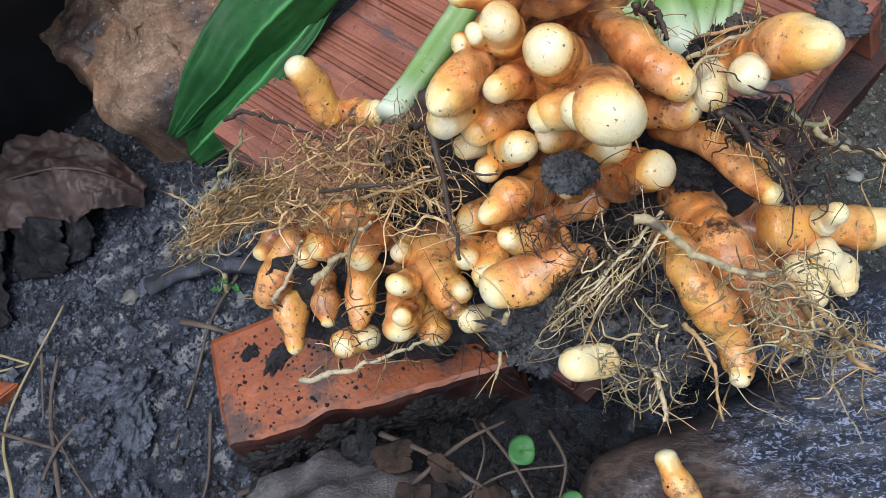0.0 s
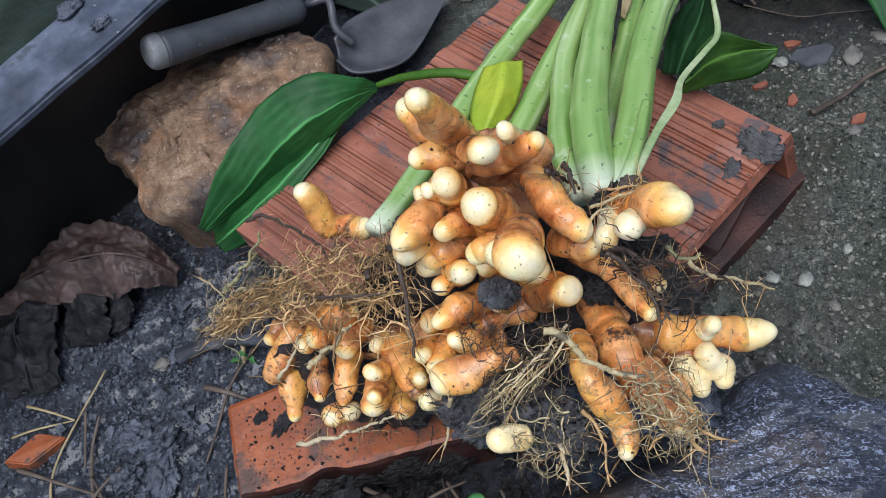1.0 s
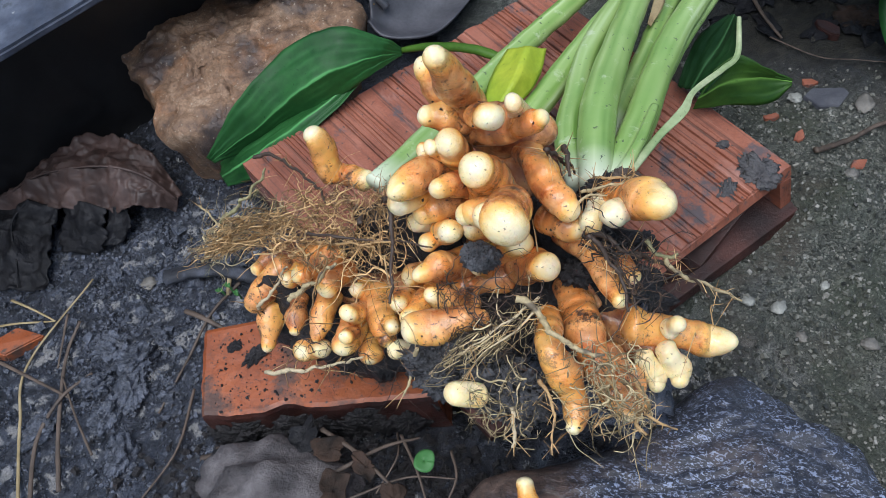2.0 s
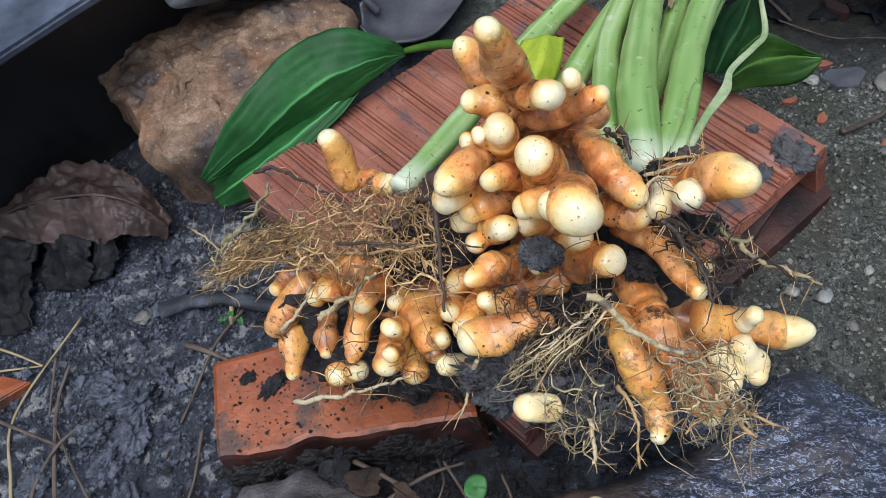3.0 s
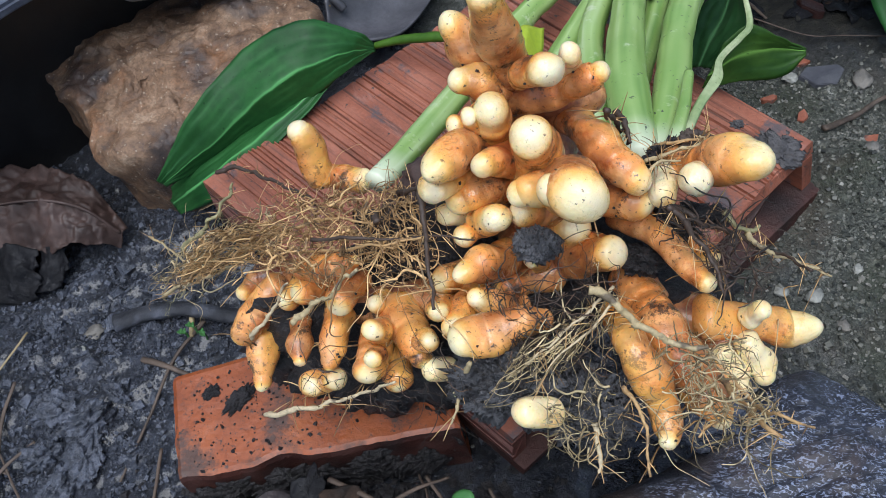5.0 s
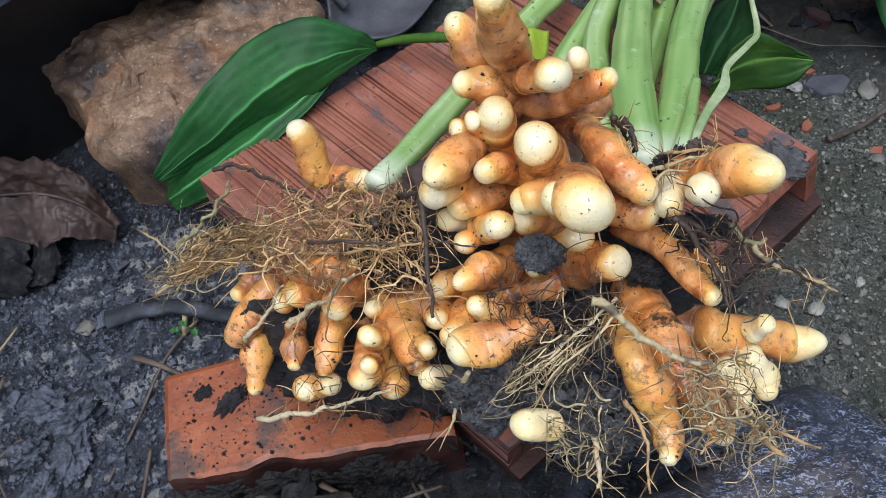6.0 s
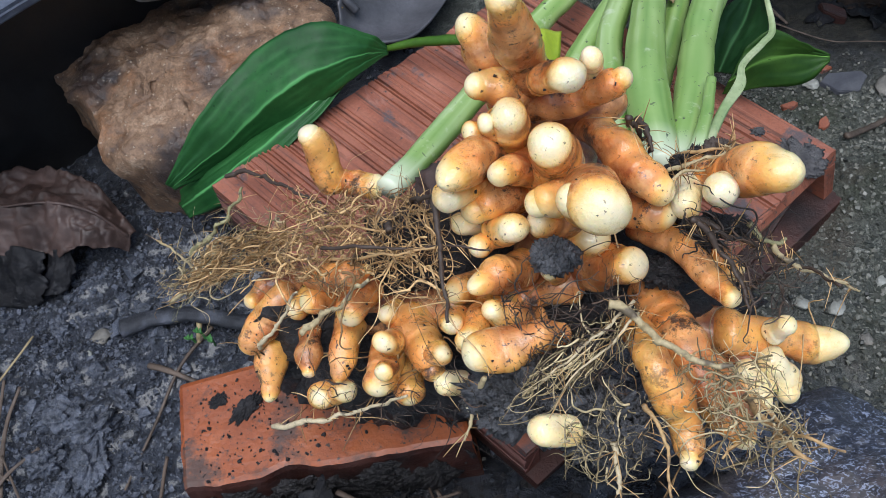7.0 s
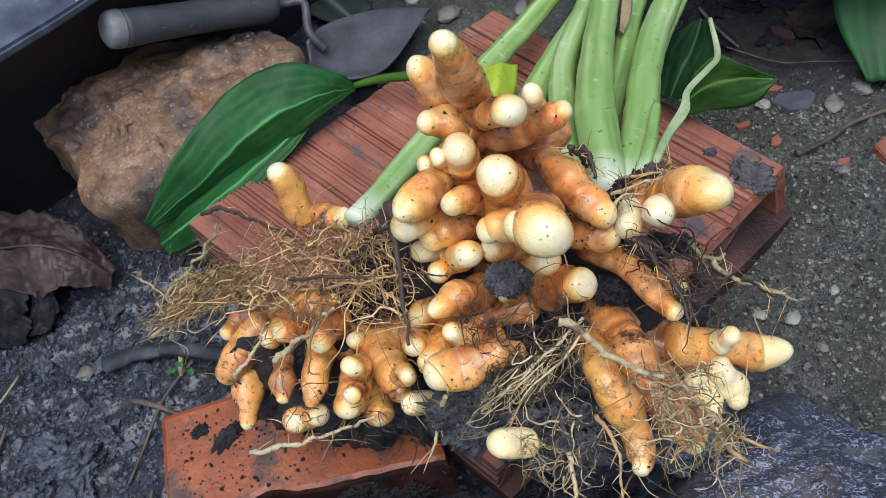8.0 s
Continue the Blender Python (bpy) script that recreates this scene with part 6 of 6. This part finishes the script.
def shard(name, at, size, turn, material, label, category, seed, group=""):
    """A broken flat piece with uneven corners, lying tilted on the ground."""
    rnd = random.Random(seed)
    bm = bmesh.new()
    n = rnd.randint(4, 6)
    ring = []
    for i in range(n):
        a = 2 * math.pi * i / n + rnd.uniform(-0.3, 0.3)
        ring.append((math.cos(a) * size[0] * rnd.uniform(0.8, 1.1), math.sin(a) * size[1] * rnd.uniform(0.8, 1.1)))
    lo = [bm.verts.new((x, y, -size[2])) for x, y in ring]
    hi = [bm.verts.new((x * 0.93, y * 0.93, size[2] * rnd.uniform(0.7, 1.0))) for x, y in ring]
    bm.faces.new(hi)
    bm.faces.new(lo[::-1])
    for i in range(n):
        k = (i + 1) % n
        bm.faces.new((lo[i], lo[k], hi[k], hi[i]))
    bmesh.ops.bevel(bm, geom=bm.edges[:], offset=min(size) * 0.2, segments=2, affect="EDGES")
    me = bpy.data.meshes.new(name)
    bm.to_mesh(me)
    bm.free()
    me.materials.append(material)
    ob = new(name, me)
    x, y = at
    ob.matrix_world = Matrix.Translation((x, y, ground_height(x, y) + size[2] * 0.6)) @ Euler((rnd.uniform(-0.12, 0.12), rnd.uniform(-0.12, 0.12), turn)).to_matrix().to_4x4()
    return tagged(ob, label, category, group)


shard("brick_shard", (-0.348, -0.137), (0.026, 0.012, 0.005), 0.35, CLAY_ORANGE, "orange brick shard half sunk in the mud", "brick shard", 3)
shard("brick_shard", (-0.080, 0.302), (0.046, 0.034, 0.012), 0.35, CLAY, "red-brown brick shard behind the trowel", "brick shard", 8)
shard("slate_chip", (0.171, 0.120), (0.017, 0.010, 0.0022), 0.25, SLATE, "flat blue-grey slate chip on the grit", "slate", 6)
for k, (x, y, s) in enumerate(((0.160, 0.136, 0.007), (0.152, 0.082, 0.006), (0.172, 0.182, 0.012), (0.187, 0.058, 0.008), (0.225, 0.050, 0.007), (0.135, 0.10, 0.006), (0.216, 0.072, 0.013))):
    # chips far back get the dark clay, shade of the leaves painted in
    shard("brick_chip", (x, y), (s, s * 0.6, s * 0.3), k * 1.3, CLAY_WET_SHADED if y > 0.15 else CLAY, "small red brick chip on the grit", "brick chip", 40 + k, "brick chips")
for k, (x, y, s, m) in enumerate(((0.122, -0.049, 0.0042, 0), (0.139, -0.051, 0.0050, 0), (0.153, -0.066, 0.004, 1), (0.150, 0.118, 0.005, 0), (0.166, -0.03, 0.0035, 0), (-0.276, -0.091, 0.0025, 0),
                                  (0.19, -0.065, 0.005, 1), (0.175, 0.03, 0.005, 1), (0.205, 0.01, 0.006, 1), (0.23, -0.04, 0.006, 1), (-0.273, -0.078, 0.006, 1), (0.195, 0.118, 0.008, 1),
                                  (0.215, 0.13, 0.007, 1), (-0.068, 0.226, 0.010, 1), (-0.012, 0.232, 0.008, 1), (0.005, 0.262, 0.009, 1), (-0.098, 0.246, 0.006, 0))):
    ob = lump("pebble", (0, 0, 0), (s, s * 0.75, s * 0.45), (WHITE_STONE, PEBBLE)[m], None, 0.35, 60 + k, 3, k)
    ob.location = (x, y, ground_height(x, y) + 0.2 * s)
    tagged(ob, ("small white broken pebble on the grey grit", "small grey pebble on the ground")[m], "pebble", "pebbles")


def clover(at, r, seed, label):
    th = thing("clover_seedling", at, label, "seedling", "seedlings")
    rnd = random.Random(seed)
    base = Vector(at)
    for k in range(rnd.choice((1, 2, 2))):
        a = rnd.uniform(0, 6.28)
        top = base + Vector((math.cos(a) * r * 1.3 * k, math.sin(a) * r * 1.3 * k, 0.010))
        stem(th, "stalk", [base, base.lerp(top, 0.5) + Vector((0.001, 0, 0.002)), top], [0.0006, 0.0005, 0.0004], CLOVER)
        rows = [[(top.x + math.cos(w) * r * s * (1 - 0.12 * math.cos(w * 2)), top.y + math.sin(w) * r * s, top.z + 0.0012 * s * s * math.sin(w * 2) + 0.001)
                 for w in np.linspace(0, 2 * math.pi, 22)] for s in (0.02, 0.4, 0.75, 1.0)]
        sheet("leaflet", rows, 0.0004, CLOVER, th, [[0.0] * 22] * 4)


clover((-0.036, -0.192, 0.066), 0.0058, 3, "small round green seedling leaf among the debris")
clover((-0.018, -0.212, 0.062), 0.0050, 4, "small round green seedling beside the log")
for k, (x, y) in enumerate(((-0.206, -0.080), (-0.200, -0.083), (-0.211, -0.083))):
    clover((x, y, ground_height(x, y)), 0.0016, 10 + k, "tiny green sprig at the end of the stick")

fallen = thing("turmeric_piece", (0.018, -0.206, 0.100), "small pale broken turmeric finger on the wet log", "turmeric")
finger(fallen, "finger", [(0.023, -0.216, 0.098), (0.020, -0.210, 0.100), (0.017, -0.203, 0.101)], [0.0045, 0.0052, 0.0038], 1.8)

# litter in the gap before the log
for k, (pts, r) in enumerate(((((-0.10, -0.178, 0.055), (-0.075, -0.190, 0.066), (-0.05, -0.206, 0.072)), 0.0022), (((-0.085, -0.205, 0.068), (-0.062, -0.186, 0.066), (-0.045, -0.176, 0.060)), 0.0018),
                              (((-0.055, -0.176, 0.060), (-0.040, -0.196, 0.070), (-0.030, -0.214, 0.072)), 0.0014), (((-0.07, -0.215, 0.072), (-0.045, -0.200, 0.070), (-0.02, -0.197, 0.072)), 0.0011),
                              (((-0.180, -0.196, 0.020), (-0.160, -0.192, 0.028), (-0.145, -0.198, 0.030)), 0.0030), (((-0.172, -0.188, 0.020), (-0.165, -0.200, 0.026), (-0.168, -0.215, 0.026)), 0.0022),
                              (((-0.06, -0.172, 0.05), (-0.052, -0.19, 0.069), (-0.058, -0.21, 0.070)), 0.0010), (((-0.026, -0.182, 0.066), (-0.02, -0.196, 0.070), (-0.024, -0.212, 0.066)), 0.0012))):
    strand("twig", list(pts), 0.65 * r, TWIG, "broken twig in the debris before the brick", "twig", "twigs")
def ragged_leaf(x, y, z, s, turn, seed, material, label):
    """A rotting scrap of leaf, flat and crumpled, with a torn outline."""
    rows = []
    for u in (0.03, 0.25, 0.5, 0.75, 0.9, 1.0):
        row = []
        for w in np.linspace(0, 2 * math.pi, 30):
            q = Vector((math.cos(w), math.sin(w), seed * 1.7))
            rad = s * u * (0.75 + 0.45 * noise.noise(q * 1.3) + 0.22 * noise.noise(q * 4.5))
            px, py = math.cos(w) * rad, 0.6 * math.sin(w) * rad
            h = 0.0012 + 0.22 * s * noise.fractal(Vector((px / s * 1.6, py / s * 1.6, seed * 3.1)), 0.7, 2.1, 4)
            row.append((x + px * math.cos(turn) - py * math.sin(turn), y + px * math.sin(turn) + py * math.cos(turn), z + max(0.0, h)))
        rows.append(row)
    return tagged(sheet("leaf_scrap", rows, 0.0005, material), label, "leaf scrap", "leaf scraps")


for k, (x, y, z, s) in enumerate(((-0.090, -0.190, 0.062, 0.013), (-0.108, -0.184, 0.056, 0.015), (-0.066, -0.198, 0.070, 0.011), (-0.165, -0.197, 0.028, 0.011), (-0.048, -0.212, 0.072, 0.012), (-0.125, -0.2, 0.05, 0.014), (-0.08, -0.212, 0.07, 0.016))):
    ragged_leaf(x, y, z, s, k * 1.3, k, (BROWN_LITTER, DARK_LEAF)[k % 2], "small brown rotten leaf scrap in the debris")
for k, (x, y, s, h) in enumerate(((-0.279, -0.130, 0.020, 0.005), (-0.256, -0.136, 0.017, 0.007), (-0.254, -0.155, 0.020, 0.005), (-0.245, -0.118, 0.010, 0.005), (-0.277, -0.156, 0.014, 0.006), (-0.262, -0.175, 0.016, 0.005),
                                  (-0.300, -0.075, 0.010, 0.003), (-0.238, -0.050, 0.012, 0.004), (-0.305, -0.19, 0.018, 0.005), (-0.24, -0.20, 0.018, 0.006))):
    ob = lump("mud_clod", (0, 0, 0), (s * 0.8, s * 0.5, h * 1.5), MUD, None, 0.42, 80 + k, 5, k * 0.9, 2.0)
    ob.location = (x, y, ground_height(x, y))
    tagged(ob, "flattened shining clod of wet grey mud", "mud", "mud clods")

# leaves and bark at the back
# only its near edge is in view; the unseen rest is added to shade the litter
ob = blade(None, "green_leaf", [(0.10, 0.26, 0.125), (0.18, 0.245, 0.138), (0.27, 0.235, 0.12), (0.42, 0.22, 0.06)],
           [(0.10, 0.27, 0.12), (0.17, 0.34, 0.15), (0.28, 0.34, 0.13), (0.42, 0.24, 0.06)],
           [(0.10, 0.25, 0.12), (0.152, 0.146, 0.118), (0.24, 0.145, 0.095), (0.42, 0.21, 0.06)], LEAF_PALE, 30, 40)
tagged(ob, "broad green turmeric leaf arching over the litter", "leaf", "turmeric leaves")
ob = blade(None, "green_leaf", [(0.30, 0.25, 0.075), (0.265, 0.20, 0.065), (0.245, 0.165, 0.045), (0.235, 0.125, 0.012)],
           [(0.33, 0.24, 0.06), (0.31, 0.19, 0.05), (0.29, 0.15, 0.03), (0.238, 0.125, 0.012)],
           [(0.25, 0.25, 0.06), (0.207, 0.205, 0.055), (0.197, 0.170, 0.035), (0.215, 0.128, 0.010)], LEAF, 24, 40)
tagged(ob, "dark green turmeric leaf drooping to the ground", "leaf", "turmeric leaves")
strand("bark_piece", lay([(0.142, 0.275), (0.150, 0.245), (0.160, 0.220)], 0.008), 0.007, TWIG, "ridged grey-brown piece of bark on the litter", "bark", flat=0.5)
for k, (x, y, s) in enumerate(((0.175, 0.225, 0.026), (0.12, 0.24, 0.024), (0.165, 0.182, 0.018), (0.20, 0.20, 0.026), (0.13, 0.185, 0.016), (0.22, 0.235, 0.022), (0.105, 0.275, 0.02))):
    ragged_leaf(x, y, ground_height(x, y) + 0.002, s, k * 2.1, 20 + k, (DARK_LEAF, BROWN_LITTER)[k % 2], "rotting brown leaf in the litter at the back")
rnd = random.Random(8)
for k in range(44):
    x, y, s = rnd.uniform(0.10, 0.34), rnd.uniform(0.165, 0.36), rnd.uniform(0.012, 0.026)
    ragged_leaf(x, y, ground_height(x, y) + 0.002, s, rnd.uniform(0, 6.28), 40 + k, DARK_LEAF if k % 3 else BROWN_LITTER, "rotting dark leaf in the litter at the back")
# grains and crumbs
def grit_place(q):
    while True:
        x, y = q.uniform(-0.10, 0.36), q.uniform(-0.24, 0.15 if q.random() < 0.3 else 0.115)
        if 2.6 * x + 1.8 * y + q.gauss(0, 0.08) > 0.0:
            return x, y


chips("grit", 22000, 1, 0.0021, GRIT, "grey grit strewn over the ground", grit_place)
chips("grit", 500, 5, 0.0032, GRIT, "coarse grey grit on the ground", grit_place)
chips("grit", 60, 4, 0.0018, WHITE_STONE, "tiny white stone grains in the grit", lambda q: (q.uniform(-0.30, 0.36), q.uniform(-0.2, 0.16)))
chips("soil_crumbs", 15000, 7, 0.0017, MUD, "fine shining crumbs of wet black soil", lambda q: (q.gauss(-0.27, 0.10), q.gauss(-0.08, 0.09)))
chips("soil_crumbs", 5000, 2, 0.0030, MUD, "crumbs of wet black soil", lambda q: (q.gauss(-0.27, 0.10), q.gauss(-0.08, 0.09)))
chips("soil_crumbs", 260, 6, 0.0070, MUD, "small clods of wet black soil", lambda q: (q.gauss(-0.25, 0.08), q.gauss(-0.10, 0.07)))
chips("soil_crumbs", 3600, 3, 0.0050, MUD_WET, "dark crumbs and rotten bits before the brick", lambda q: (q.gauss(-0.08, 0.06), q.gauss(-0.22, 0.03)))
chips("soil_crumbs", 420, 12, 0.0015, MUD_WET, "crumbs of mud on the orange brick", lambda q: (-0.191 + 0.951 * (u := q.uniform(0.004, 0.120)) + 0.309 * (v := q.uniform(0.006, 0.056)), -0.125 + 0.309 * u - 0.951 * v, 0.0462 + 0.052 * u))


def clod_place(q):
    """A place on the upper side of one of the clods of soil."""
    at, size = q.choice((((-0.012, -0.172, 0.155), (0.022, 0.013, 0.0175)), ((0.0122, -0.180, 0.150), (0.0145, 0.011, 0.0175)), ((-0.0051, -0.1376, 0.1885), (0.0075, 0.0055, 0.0065))))
    d = Vector((q.gauss(0, 1), q.gauss(-0.3, 1), abs(q.gauss(0.5, 0.8)))).normalized()
    return tuple(a + b * c for a, b, c in zip(at, d, size))


chips("soil_crumbs", 1700, 15, 0.0021, CLUMP_SOIL, "crumbs of grey soil on the clods between the roots", clod_place)
chips("soil_crumbs", 800, 14, 0.0008, MUD_WET, "crumbs of wet soil stuck to the turmeric", lambda q: q.choice(SKIN))
